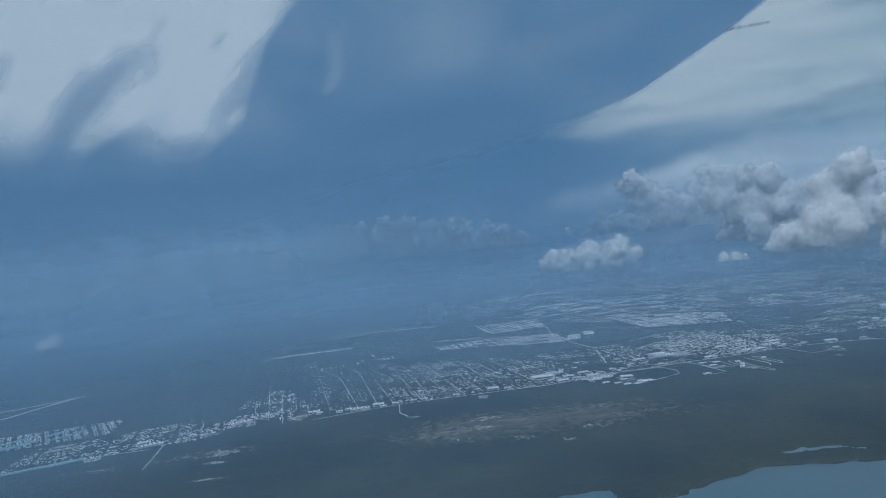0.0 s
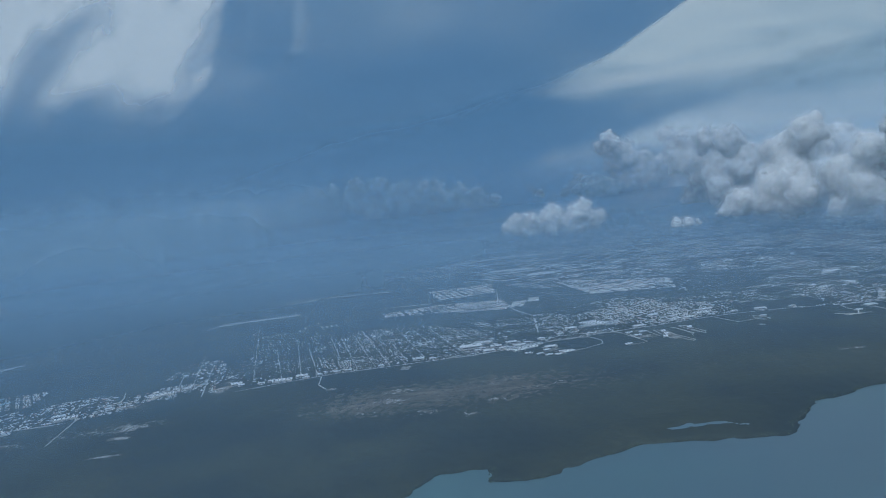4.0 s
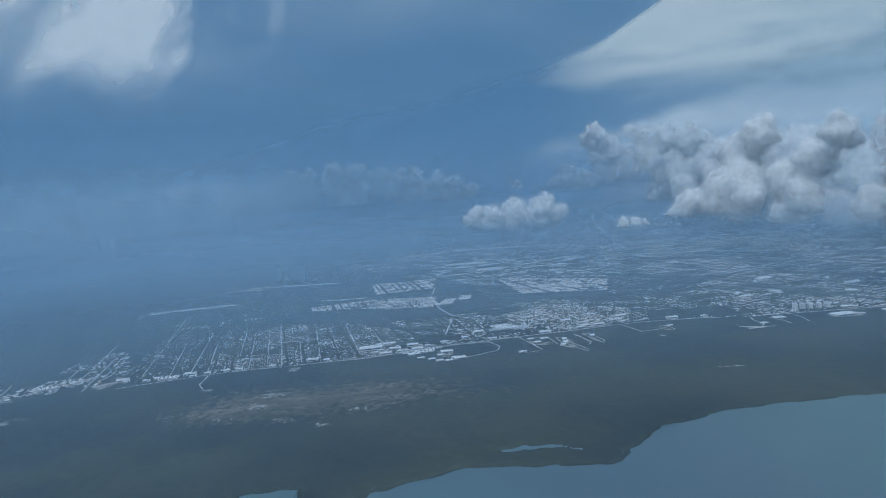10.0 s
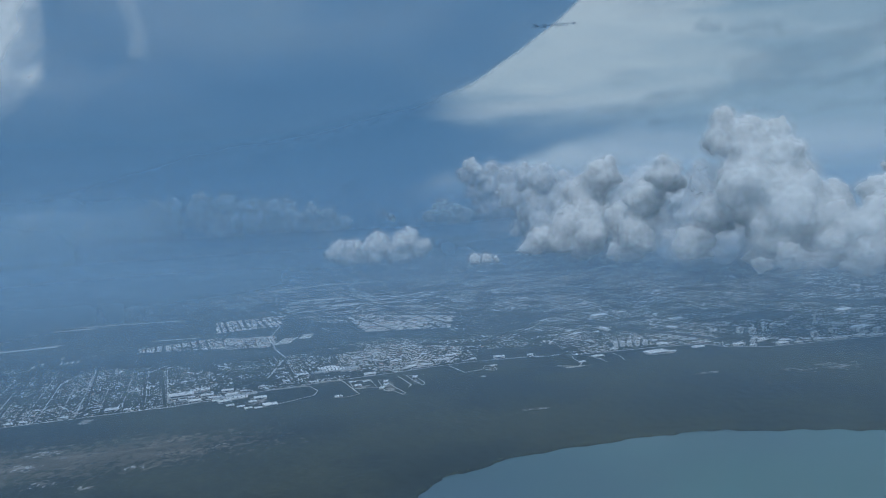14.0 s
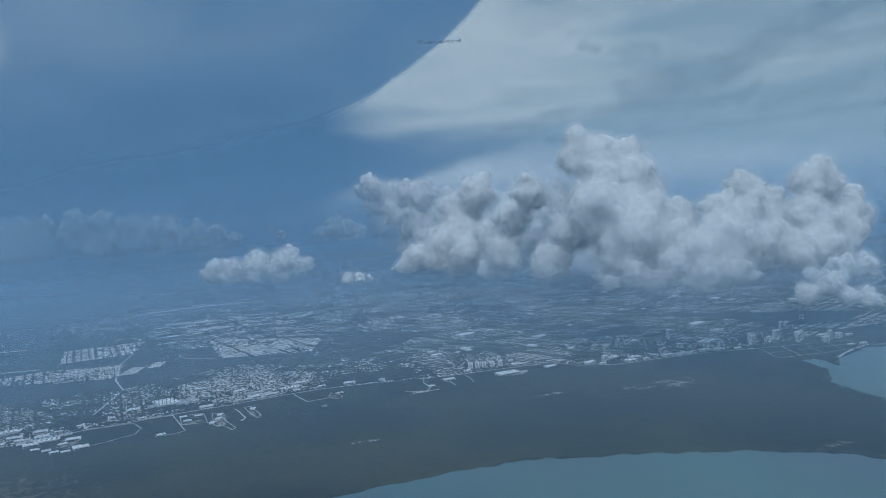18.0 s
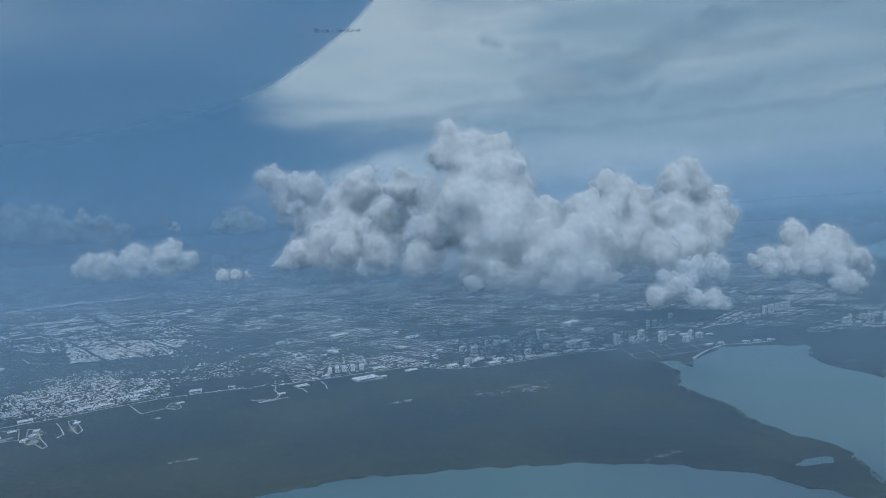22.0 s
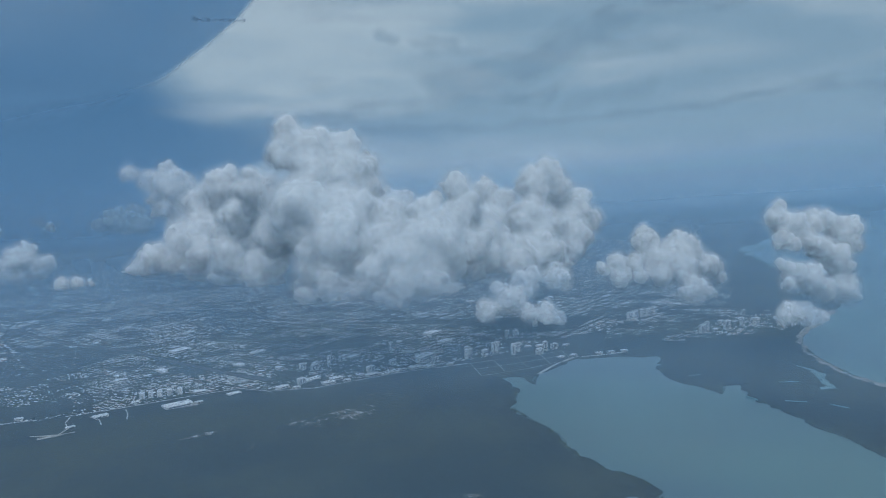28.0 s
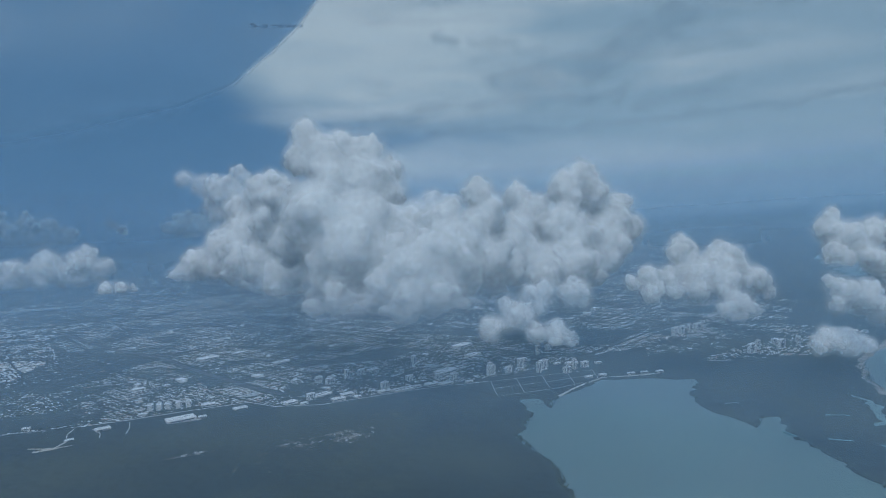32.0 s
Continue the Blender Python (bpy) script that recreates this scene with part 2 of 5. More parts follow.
def cloud_material(name, white, depth, wander, leak):
    """Vapour in which light wanders some way before it comes out again."""
    m, t, p = material(name)
    where = t.nodes.new("ShaderNodeTexCoord").outputs["Object"]
    col = blend(t, spread(t, grain(t, where, 0.05, 5), 0.3, 0.7), [0.95 * c for c in white], white)
    t.links.new(col, p.inputs["Base Color"])
    p.inputs["Roughness"].default_value, p.inputs["Specular IOR Level"].default_value = 1.0, 0.0
    p.inputs["Subsurface Weight"].default_value, p.inputs["Subsurface Scale"].default_value = 1.0, wander
    p.inputs["Subsurface Radius"].default_value = (1.0, 1.0, 1.0)
    # light wanders through vapour, so its relief is soft and leans to the lit side
    own, lean = t.nodes.new("ShaderNodeVectorMath"), t.nodes.new("ShaderNodeVectorMath")
    own.operation, lean.operation = "MULTIPLY_ADD", "NORMALIZE"
    t.links.new(t.nodes.new("ShaderNodeNewGeometry").outputs["Normal"], own.inputs[0])
    own.inputs[1].default_value, own.inputs[2].default_value = (1 - depth, 1 - depth, 1 - depth), (-0.1 * depth, -0.3 * depth, depth)
    t.links.new(own.outputs[0], lean.inputs[0])
    t.links.new(lean.outputs[0], p.inputs["Normal"])
    thick = t.nodes.new("ShaderNodeVertexColor")
    thick.layer_name = "thick"
    through_it, body = node(t, "ShaderNodeBsdfTranslucent"), node(t, "ShaderNodeMixShader", Fac=leak)
    t.links.new(col, through_it.inputs[0])
    t.links.new(p.outputs[0], body.inputs[1])
    t.links.new(through_it.outputs[0], body.inputs[2])
    clear, mix = node(t, "ShaderNodeBsdfTransparent"), node(t, "ShaderNodeMixShader")
    t.links.new(thick.outputs[0], mix.inputs[0])
    t.links.new(clear.outputs[0], mix.inputs[1])
    t.links.new(body.outputs[0], mix.inputs[2])
    t.links.new(mix.outputs[0], t.nodes["Material Output"].inputs[0])
    return m


def thin_material(name, colour, alpha, stretch=(1, 1, 1), scale=0.03, low=0.35, high=0.65, least=0.55):
    """A thin veil that lets part of the light straight through. Its thickness lies in the mesh, and drifts a little."""
    m, t, p = material(name)
    t.nodes.remove(p)
    where = t.nodes.new("ShaderNodeTexCoord").outputs["Object"]
    thick = t.nodes.new("ShaderNodeVertexColor")
    thick.layer_name = "thick"
    drift = spread(t, grain(t, where, scale, 4, 0.55, stretch), low, high, least, 1.0)
    f = maths(t, "MULTIPLY", maths(t, "MULTIPLY", thick.outputs[0], drift), alpha, True)
    d, s = node(t, "ShaderNodeBsdfDiffuse"), node(t, "ShaderNodeBsdfTranslucent")
    d.inputs[0].default_value = s.inputs[0].default_value = (*colour, 1)
    both, clear, mix = node(t, "ShaderNodeMixShader", Fac=0.5), node(t, "ShaderNodeBsdfTransparent"), node(t, "ShaderNodeMixShader")
    t.links.new(d.outputs[0], both.inputs[1])
    t.links.new(s.outputs[0], both.inputs[2])
    t.links.new(f, mix.inputs[0])
    t.links.new(clear.outputs[0], mix.inputs[1])
    t.links.new(both.outputs[0], mix.inputs[2])
    t.links.new(mix.outputs[0], t.nodes["Material Output"].inputs[0])
    return m


M_GROUND, M_WATER = ground_material(), water_material()
M_CLOUD = cloud_material("cumulus_vapour", (0.87, 0.915, 0.94), 0.62, 30.0, 0.42)
M_FAR_CLOUD = cloud_material("far_cumulus_vapour", (0.92, 0.955, 0.98), 0.68, 40.0, 0.45)
M_SKYLINE = thin_material("skyline_cumulus_vapour", (0.92, 0.97, 1.0), 0.95, scale=0.012, least=0.6)
M_FRINGE = thin_material("cloud_fringe", (0.9, 0.91, 0.92), 1.0, scale=0.07, low=0.34, high=0.66, least=0.35)
M_WISP = thin_material("thin_cumulus_vapour", (0.88, 0.9, 0.92), 0.6, scale=0.08, low=0.36, high=0.6, least=0.35)
# the scrap's shade is put into this darker vapour colour
M_SCRAP = thin_material("shaded_cloud_shred", (0.34, 0.46, 0.58), 0.17, scale=0.08, least=0.2)
# white cloud tinted slate blue: the blue of the air is in its colour
M_STORM = thin_material("hazed_storm_vapour", (0.225, 0.395, 0.615), 1.0, (1, 0.5, 1), 0.003, 0.3, 0.7, 0.9)
M_STREAK = thin_material("high_streak_vapour", (0.33, 0.46, 0.57), 1.0, (1, 1, 1), 0.006, 0.3, 0.7, 0.7)
# blue put into see-through sheets, imitating the haze of distance
M_HAZE = thin_material("haze_tint", (0.46, 0.68, 0.93), 1.0, (1, 1, 0.3), 0.004, 0.2, 0.8, 0.8)
M_MIST = thin_material("low_haze_tint", (0.38, 0.6, 0.98), 1.0, (1, 1, 1), 0.006, 0.25, 0.75, 0.85)
M_RAIN = thin_material("rain_veil", (0.6, 0.8, 0.95), 1.0, (1, 1, 0.08), 0.01, 0.3, 0.75)
scene.cycles.transparent_max_bounces = 96

# ---- small mesh tools ----


def value_noise(x, y, seed):
    xi, yi = np.floor(x).astype(np.int64), np.floor(y).astype(np.int64)
    xf, yf = x - xi, y - yi
    xf, yf = xf * xf * (3 - 2 * xf), yf * yf * (3 - 2 * yf)

    def corner(i, j):
        h = (i * 374761393 + j * 668265263 + seed * 974711) & 0x7FFFFFFF
        h = ((h ^ (h >> 13)) * 1274126177) & 0x7FFFFFFF
        return ((h ^ (h >> 16)) & 0xFFFF) / 65535.0

    top = corner(xi, yi) * (1 - xf) + corner(xi + 1, yi) * xf
    low = corner(xi, yi + 1) * (1 - xf) + corner(xi + 1, yi + 1) * xf
    return top * (1 - yf) + low * yf


def fractal(x, y, seed, octaves=4):
    total, weight = 0.0, 0.0
    for o in range(octaves):
        total = total + value_noise(x * 2 ** o, y * 2 ** o, seed + o) * 0.5 ** o
        weight += 0.5 ** o
    return total / weight


def ease(x):
    x = np.clip(x, 0, 1)
    return x * x * (3 - 2 * x)


def inside(x, y, poly):
    hit = np.zeros(np.shape(x), bool)
    for (ax, ay), (bx, by) in zip(poly, poly[1:] + poly[:1]):
        if ay != by:
            cross = (ay > y) != (by > y)
            hit ^= cross & (x < (bx - ax) * (y - ay) / (by - ay) + ax)
    return hit


def edge_distance(x, y, poly, closed=True):
    best = np.full(np.shape(x), 1e9)
    for (ax, ay), (bx, by) in zip(poly, poly[1:] + (poly[:1] if closed else [])):
        dx, dy = bx - ax, by - ay
        s = np.clip(((x - ax) * dx + (y - ay) * dy) / (dx * dx + dy * dy + 1e-9), 0, 1)
        best = np.minimum(best, np.hypot(x - ax - s * dx, y - ay - s * dy))
    return best


def raw_mesh(name, verts, faces, mat, smooth=False):
    """A mesh from arrays: verts (n, 3) and quads (m, 4) or triangles (m, 3)."""
    me = bpy.data.meshes.new(name)
    verts, faces = np.asarray(verts, np.float32), np.asarray(faces, np.int32)
    sides = faces.shape[1]
    me.vertices.add(len(verts))
    me.vertices.foreach_set("co", verts.ravel())
    me.loops.add(faces.size)
    me.loops.foreach_set("vertex_index", faces.ravel())
    me.polygons.add(len(faces))
    me.polygons.foreach_set("loop_start", np.arange(0, faces.size, sides, dtype=np.int32))
    me.polygons.foreach_set("use_smooth", np.full(len(faces), smooth))
    me.update(calc_edges=True)
    me.materials.append(mat)
    return me


def thickness(me, values):
    values = np.asarray(values, np.float32).ravel()
    layer = me.color_attributes.new("thick", "FLOAT_COLOR", "POINT")
    layer.data.foreach_set("color", np.stack([values, values, values, np.ones_like(values)], -1).ravel())
    return me


def part(name, bm, mat, parent, label=""):
    me = bpy.data.meshes.new(name)
    bm.to_mesh(me)
    bm.free()
    me.materials.append(mat)
    ob = new(name, me)
    ob.parent = parent
    return tagged(ob, label)


def boxes_mesh(name, x, y, w, d, h, angle, mat, z=0.0):
    """Many boxes with a low parapet edge, each standing on the ground, as one mesh."""
    n = len(x)
    ca, sa = np.cos(angle), np.sin(angle)
    corner = np.array([(-1, -1), (1, -1), (1, 1), (-1, 1)]) * 0.5
    rings = []
    levels = ((-0.3, 1.0), (1.0, 1.0), (1.06, 0.94)) if mat is M_FAR else ((-0.3, 1.0), (1.0, 1.0), (1.0, 0.86), (0.9, 0.86))
    per = 4 * len(levels)
    for level, inset in levels:
        lx, ly = corner[None, :, 0] * w[:, None] * inset, corner[None, :, 1] * d[:, None] * inset
        px = x[:, None] + lx * ca[:, None] - ly * sa[:, None]
        py = y[:, None] + lx * sa[:, None] + ly * ca[:, None]
        pz = np.repeat((z + h * level)[:, None] if level > 0 else np.full((n, 1), z + level), 4, axis=1)
        rings.append(np.stack([px, py, pz], -1))
    verts = np.stack(rings, 1).reshape(-1, 3)
    quads = []
    for r in range(len(levels) - 1):
        for k in range(4):
            quads.append((r * 4 + k, r * 4 + (k + 1) % 4, r * 4 + 4 + (k + 1) % 4, r * 4 + 4 + k))
    quads.append(tuple(range(per - 4, per)))
    faces = (np.array(quads)[None] + per * np.arange(n)[:, None, None]).reshape(-1, 4)
    return raw_mesh(name, verts, faces, mat)


# ---- the land and the water ----
WATER_WEST = [(-6000, -6000), (-6000, 60), (-300, 120), (-100, 205), (-20, 246), (22, 266), (30, 281), (53, 283), (52, 268), (72, 266), (81, 276), (104, 283), (116, 291), (138, 286), (171, 282), (179, 293), (193, 307), (198, 317), (215, 323), (238, 332), (265, 335), (298, 337), (329, 333), (374, 317), (413, 298), (442, 279), (464, 250), (466, 236), (474, 215), (481, 206), (490, 214), (496, 224), (509, 246), (513, 258), (510, 274), (512, 294)]
WATER_EAST = [(524, 322), (528, 350), (533, 372), (548, 388), (556, 400), (564, 426), (576, 424), (570, 401), (585, 418), (606, 426), (630, 436), (655, 422), (660, 412), (675, 402), (660, 388), (645, 376), (633, 350), (630, 316), (643, 325), (653, 320), (633, 303), (620, 265), (609, 240), (596, 200), (588, 140), (600, 0), (700, -6000)]
LAGOON = WATER_WEST + WATER_EAST
SEA = [(806, 383), (771, 365), (740, 336), (719, 308), (707, 289), (690, 245), (676, 150), (690, -300), (1200, -6000), (9000, -6000), (9000, 2600), (1841, 1101), (1405, 900), (1250, 735), (1190, 600), (1000, 470), (900, 420)]
BAY = [(1230, 640), (1380, 790), (1330, 830), (1240, 740), (1195, 690)]
PONDS = [[(129, 306), (146, 310), (165, 302), (163, 300), (147, 306), (131, 303)], [(484, 252), (492, 250), (500, 249), (497, 243), (490, 244), (483, 248)], [(715, 341), (706, 320), (699, 309), (684, 296), (671, 287), (680, 285), (692, 296), (705, 306)], [(642, 356), (652, 354), (660, 351), (651, 351)]]


def axis(fine_low, fine_high, step, far_low, far_high):
    """Even steps in the middle, growing ones towards both ends."""
    line = list(np.arange(fine_low, fine_high, step))
    s, p = step, line[-1]
    while p < far_high:
        s *= 1.06
        p += s
        line.append(p)
    s, p, left = step, line[0], []
    while p > far_low:
        s *= 1.08
        p -= s
        left.append(p)
    return np.array(left[::-1] + line)


gx, gy = axis(-120, 800, 1.7, -7000, 7500), axis(195, 520, 1.7, -2500, 7500)
GX, GY = np.meshgrid(gx, gy)
wx = GX + 6 * (fractal(GX / 16, GY / 16, 3) - 0.5) + 5 * (fractal(GX / 5, GY / 5, 5, 2) - 0.5)
wy = GY + 6 * (fractal(GX / 16, GY / 16, 9) - 0.5) + 5 * (fractal(GX / 5, GY / 5, 8, 2) - 0.5)
shore = edge_distance(wx, wy, LAGOON) * np.where(inside(wx, wy, LAGOON), -1, 1)
coast = edge_distance(wx, wy, SEA) * np.where(inside(wx, wy, SEA), -1, 1)
wet = np.minimum(shore, coast)
for pond in PONDS + [BAY]:
    wet = np.minimum(wet, edge_distance(wx, wy, pond) * np.where(inside(wx, wy, pond), -1, 1))
front = np.interp(GX, [-400, -272, -120, -50, 60, 112, 199, 256, 297, 353, 427, 440, 464, 523, 548, 558, 584, 640, 700, 800], [395, 408, 464, 484, 497, 514, 529, 539, 537, 525, 521, 500, 487, 485, 482, 440, 412, 425, 430, 400])
beyond = np.clip((GY - front) / 6 + 0.5, 0, 1) * np.clip((wet - 2) / 4, 0, 1)
BUILT = [(-110, 484), (60, 498), (112, 516), (199, 531), (256, 541), (353, 527), (430, 522), (464, 488), (520, 488), (610, 474), (700, 500), (860, 440), (1000, 600), (1200, 800), (1700, 1300), (1400, 2000), (500, 2000), (100, 1300), (170, 850), (100, 690), (-60, 690), (-120, 600)]
urban = beyond * np.clip(edge_distance(GX, GY, BUILT) * np.where(inside(GX, GY, BUILT), 1, -1) / 20 + 0.5, 0, 1) * np.clip(0.55 + 1.6 * (fractal(GX / 50, GY / 50, 17) - 0.45), 0, 1)
canopy = np.clip(wet / 2.5, 0, 1) * (1 - beyond)
height = np.where(wet > 0, np.minimum(wet * 0.6, 0.25), np.maximum(wet * 0.4, -1.2)) + canopy * (0.9 * fractal(GX / 3, GY / 3, 21, 3) * np.clip(wet / 4, 0.2, 1))
scrub = 0.45 * np.clip((fractal(GX / 70, GY / 50, 31, 5) - 0.5) * 5, 0, 1) * np.clip((GY - 330) / 60, 0, 1) * (1 - beyond)
scrub = np.maximum(0.64 * scrub, 0.95 * np.clip(1.25 - np.hypot((GX - 40) / 130, (GY - 405) / 48), 0, 1) * (0.5 + 0.5 * fractal(GX / 20, GY / 12, 37)) * (1 - beyond))
bare = np.zeros_like(GX)
for cx, cy, rx, ry, amount in ((177, 505, 8, 13, 1.1), (194, 490, 4, 19, 1.1), (212, 500, 3, 15, 1.0), (110, 492, 9, 12, 0.9), (68, 516, 12, 6, 0.9), (390, 503, 10, 4, 1.2), (-166, 462, 13, 8, 1.0), (-112, 492, 7, 24, 1.0), (-33, 445, 6, 4, 1.3), (12, 482, 4, 9, 1.2), (256, 491, 3, 5, 1.2), (266, 513, 4, 8, 1.1), (320, 491, 9, 2.5, 1.2), (10, 420, 14, 6, 0.95), (7, 400, 10, 8, 0.95), (26, 370, 12, 6, 0.85), (46, 360, 14, 6, 0.9), (-6, 382, 10, 5, 0.85), (66, 379, 16, 6, 0.7), (-137, 388, 10, 4, 1.0), (-130, 357, 14, 3, 1.0), (265, 400, 12, 4, 0.6), (276, 387, 6, 3, 0.6), (262, 352, 14, 6, 0.5), (385, 436, 18, 4, 0.7), (452, 420, 36, 16, 0.75), (448, 286, 12, 4, 0.9), (-150, 408, 40, 14, 0.7), (90, 400, 40, 14, 0.4), (-215, 395, 30, 10, 0.7)):
    spot = np.clip(1.4 - np.hypot((GX - cx) / rx, (GY - cy) / ry), 0, 1)
    bare = np.maximum(bare, amount * 0.85 * spot * fractal(GX / 14, GY / 8, 41 + int(cx), 3) * 1.3)
scrub = np.maximum(scrub, np.clip(bare * 1.2, 0, 0.75))
bare = np.maximum(bare, np.where((coast > 0) & (coast < 5) & (GX < 900), 1.0, 0.0))
rows_n, cols_n = GX.shape
index = np.arange(rows_n * cols_n).reshape(rows_n, cols_n)
quads = np.stack([index[:-1, :-1], index[:-1, 1:], index[1:, 1:], index[1:, :-1]], -1).reshape(-1, 4)
me = raw_mesh("ground", np.stack([GX, GY, height], -1).reshape(-1, 3), quads, M_GROUND, True)
colour = me.color_attributes.new("cover", "FLOAT_COLOR", "POINT")
colour.data.foreach_set("color", np.stack([urban, scrub, bare, np.ones_like(bare)], -1).astype(np.float32).ravel())
tagged(new("ground", me), "flat coastal land with dark green mangrove and brown scrub", "ground", kind="structure")
wxs, wys = np.linspace(-7000, 7500, 30), np.linspace(-2500, 3000, 20)
WX, WY = np.meshgrid(wxs, wys)
index = np.arange(WX.size).reshape(WX.shape)
quads = np.stack([index[:-1, :-1], index[:-1, 1:], index[1:, 1:], index[1:, :-1]], -1).reshape(-1, 4)
tagged(new("water", raw_mesh("water", np.stack([WX, WY, np.full_like(WX, -0.1)], -1).reshape(-1, 3), quads, M_WATER)), "calm grey-green lagoon and sea water", "water", kind="structure")

# ---- the town ----
WOODS = [[(445, 530), (433, 561), (399, 667), (382, 737), (341, 823), (283, 1009), (291, 1009), (349, 825), (390, 739), (407, 669), (441, 563), (453, 532)], [(485, 612), (560, 643), (577, 618), (546, 590)], [(292, 801), (345, 790), (393, 746), (340, 690), (303, 642), (270, 700)], [(262, 545), (330, 540), (335, 575), (275, 590)]]
rng = np.random.default_rng(7)


def free_land(x, y):
    """Which places are dry and outside the woods."""
    ok = ~inside(x, y, LAGOON) & ~inside(x, y, SEA)
    for w in WOODS:
        ok &= ~inside(x, y, w)
    return ok


def district(label, poly, angle, block, street, lot, size, tall, fill, patchy=0.0, mat=None, wooded=False):
    """Rows of houses in blocks between streets, joined into one object."""
    p = np.array(poly, float)
    mid, a = p.mean(0), radians(angle)
    turn = np.array([[math.cos(a), -math.sin(a)], [math.sin(a), math.cos(a)]])
    local = (p - mid) @ turn
    lo, hi = local.min(0), local.max(0)
    u, v = np.meshgrid(np.arange(lo[0], hi[0], lot[0]), np.arange(lo[1], hi[1], lot[1]))
    u, v = u.ravel(), v.ravel()
    keep = (np.mod(u, block[0]) > street) & (np.mod(v, block[1]) > street)
    u, v = u[keep], v[keep]
    u = u + rng.uniform(-0.25, 0.25, len(u)) * lot[0]
    v = v + rng.uniform(-0.25, 0.25, len(v)) * lot[1]
    q = np.stack([u, v], -1) @ turn.T + mid
    x, y = q[:, 0], q[:, 1]
    chance = fill * np.clip(1 + patchy * 4 * (fractal(x / 22, y / 22, 55, 3) - 0.5), 0, 1.6)
    keep = inside(x, y, poly) & (wooded | free_land(x, y)) & (rng.random(len(x)) < chance)
    x, y = x[keep], y[keep]
    n = len(x)
    big = np.where(rng.random(n) < 0.06, rng.uniform(1.5, 2.4, n), 1.0)
    w, d = rng.uniform(*size, n) * big, rng.uniform(*size, n) * big
    # whole blocks share the way their rows run
    rows = value_noise(np.floor(x / 17.0) * 3.7, np.floor(y / 13.0) * 5.3, 19) > 0.45
    w, d = w * np.where(rows, 1.25, 0.8), d * np.where(rows, 0.75, 1.15)
    h = rng.uniform(*tall, n)
    me = boxes_mesh("houses", x, y, w, d, h, np.full(n, a) + rng.choice([0, 0.03, -0.03], n), mat or M_HOUSE)
    return tagged(new("houses", me), label, "houses", kind="stuff")


def strip(label, points, width, mat=M_ROAD, z=0.33, name="road"):
    """A road or bare strip along a line."""
    pts = [Vector((*p, 0)) for p in points]
    bm = bmesh.new()
    before = None
    for n, p in enumerate(pts):
        way_on = (pts[min(n + 1, len(pts) - 1)] - pts[max(n - 1, 0)]).normalized()
        side = Vector((-way_on.y, way_on.x, 0)) * width / 2
        ring = [bm.verts.new(p + side + Vector((0, 0, zz))) for zz in (-0.4, z)] + [bm.verts.new(p - side + Vector((0, 0, zz))) for zz in (z, -0.4)]
        if before:
            for k in range(3):
                bm.faces.new((before[k], before[k + 1], ring[k + 1], ring[k]))
        before = ring
    me = bpy.data.meshes.new(name)
    bm.to_mesh(me)
    bm.free()
    me.materials.append(mat)
    return tagged(new(name, me), label, "road", kind="structure")


GRID = [(-108, 486), (112, 502), (78, 590), (32, 650), (-55, 700), (-150, 728)]
CITY_A = [(345, 531), (427, 528), (442, 504), (520, 491), (600, 486), (650, 500), (700, 520), (640, 640), (560, 740), (430, 760), (393, 740), (340, 690)]
CITY_B = [(300, 850), (393, 750), (430, 760), (560, 740), (680, 640), (760, 560), (1000, 700), (1150, 850), (900, 1100), (640, 1250), (480, 1300), (330, 1100)]
district("low white houses in a street grid", [(-48, 492), (112, 502), (78, 590), (32, 650), (-55, 672), (-78, 640)], 13, (12.2, 9), 1.4, (1.5, 1.7), (0.5, 1.25), (0.25, 0.5), 0.5, 0.9)
district("thinly spread white houses between streets", [(-108, 486), (-48, 492), (-78, 640), (-55, 672), (-150, 728)], 13, (12.2, 9), 1.4, (1.5, 1.7), (0.5, 1.15), (0.25, 0.5), 0.17, 1.6)
district("scattered pale houses along the road", [(-290, 412), (-175, 448), (-112, 478), (-112, 505), (-175, 520), (-290, 470)], 18, (14, 10), 1.6, (1.8, 1.8), (0.6, 1.7), (0.3, 0.6), 0.36, 2.2)
district("curving rows of pale houses by canals", [(-335, 470), (-250, 498), (-260, 548), (-345, 525)], 30, (6, 16), 2.0, (1.6, 1.4), (0.7, 1.3), (0.3, 0.6), 0.75, 0.4)
district("dense rows of white terraced houses", [(24, 928), (105, 942), (102, 845), (38, 828)], 10, (7, 30), 2.6, (1.9, 3.2), (1.3, 2.6), (0.4, 0.7), 0.8, 0.5)
district("dense rows of white terraced houses", [(40, 790), (105, 770), (102, 700), (46, 722), (-25, 742), (-25, 768)], 12, (8, 10), 2.0, (1.7, 1.8), (0.9, 1.6), (0.35, 0.7), 0.68, 0.6)
district("dense rows of white terraced houses", [(176, 895), (292, 800), (276, 716), (193, 742)], 14, (30, 8), 2.8, (3.0, 1.9), (1.4, 2.8), (0.4, 0.7), 0.8, 0.5)
district("dense rows of white terraced houses", [(42, 772), (104, 776), (109, 709), (52, 711)], 10, (7, 22), 1.8, (1.9, 2.4), (0.9, 1.8), (0.3, 0.6), 0.7, 0.5)
district("dense rows of white terraced houses", [(108, 904), (175, 930), (213, 942), (262, 940), (290, 900), (300, 820), (250, 850), (176, 890), (178, 805), (157, 835)], 12, (26, 9), 2.6, (2.6, 2.2), (0.8, 2.0), (0.25, 0.5), 0.42, 1.4)
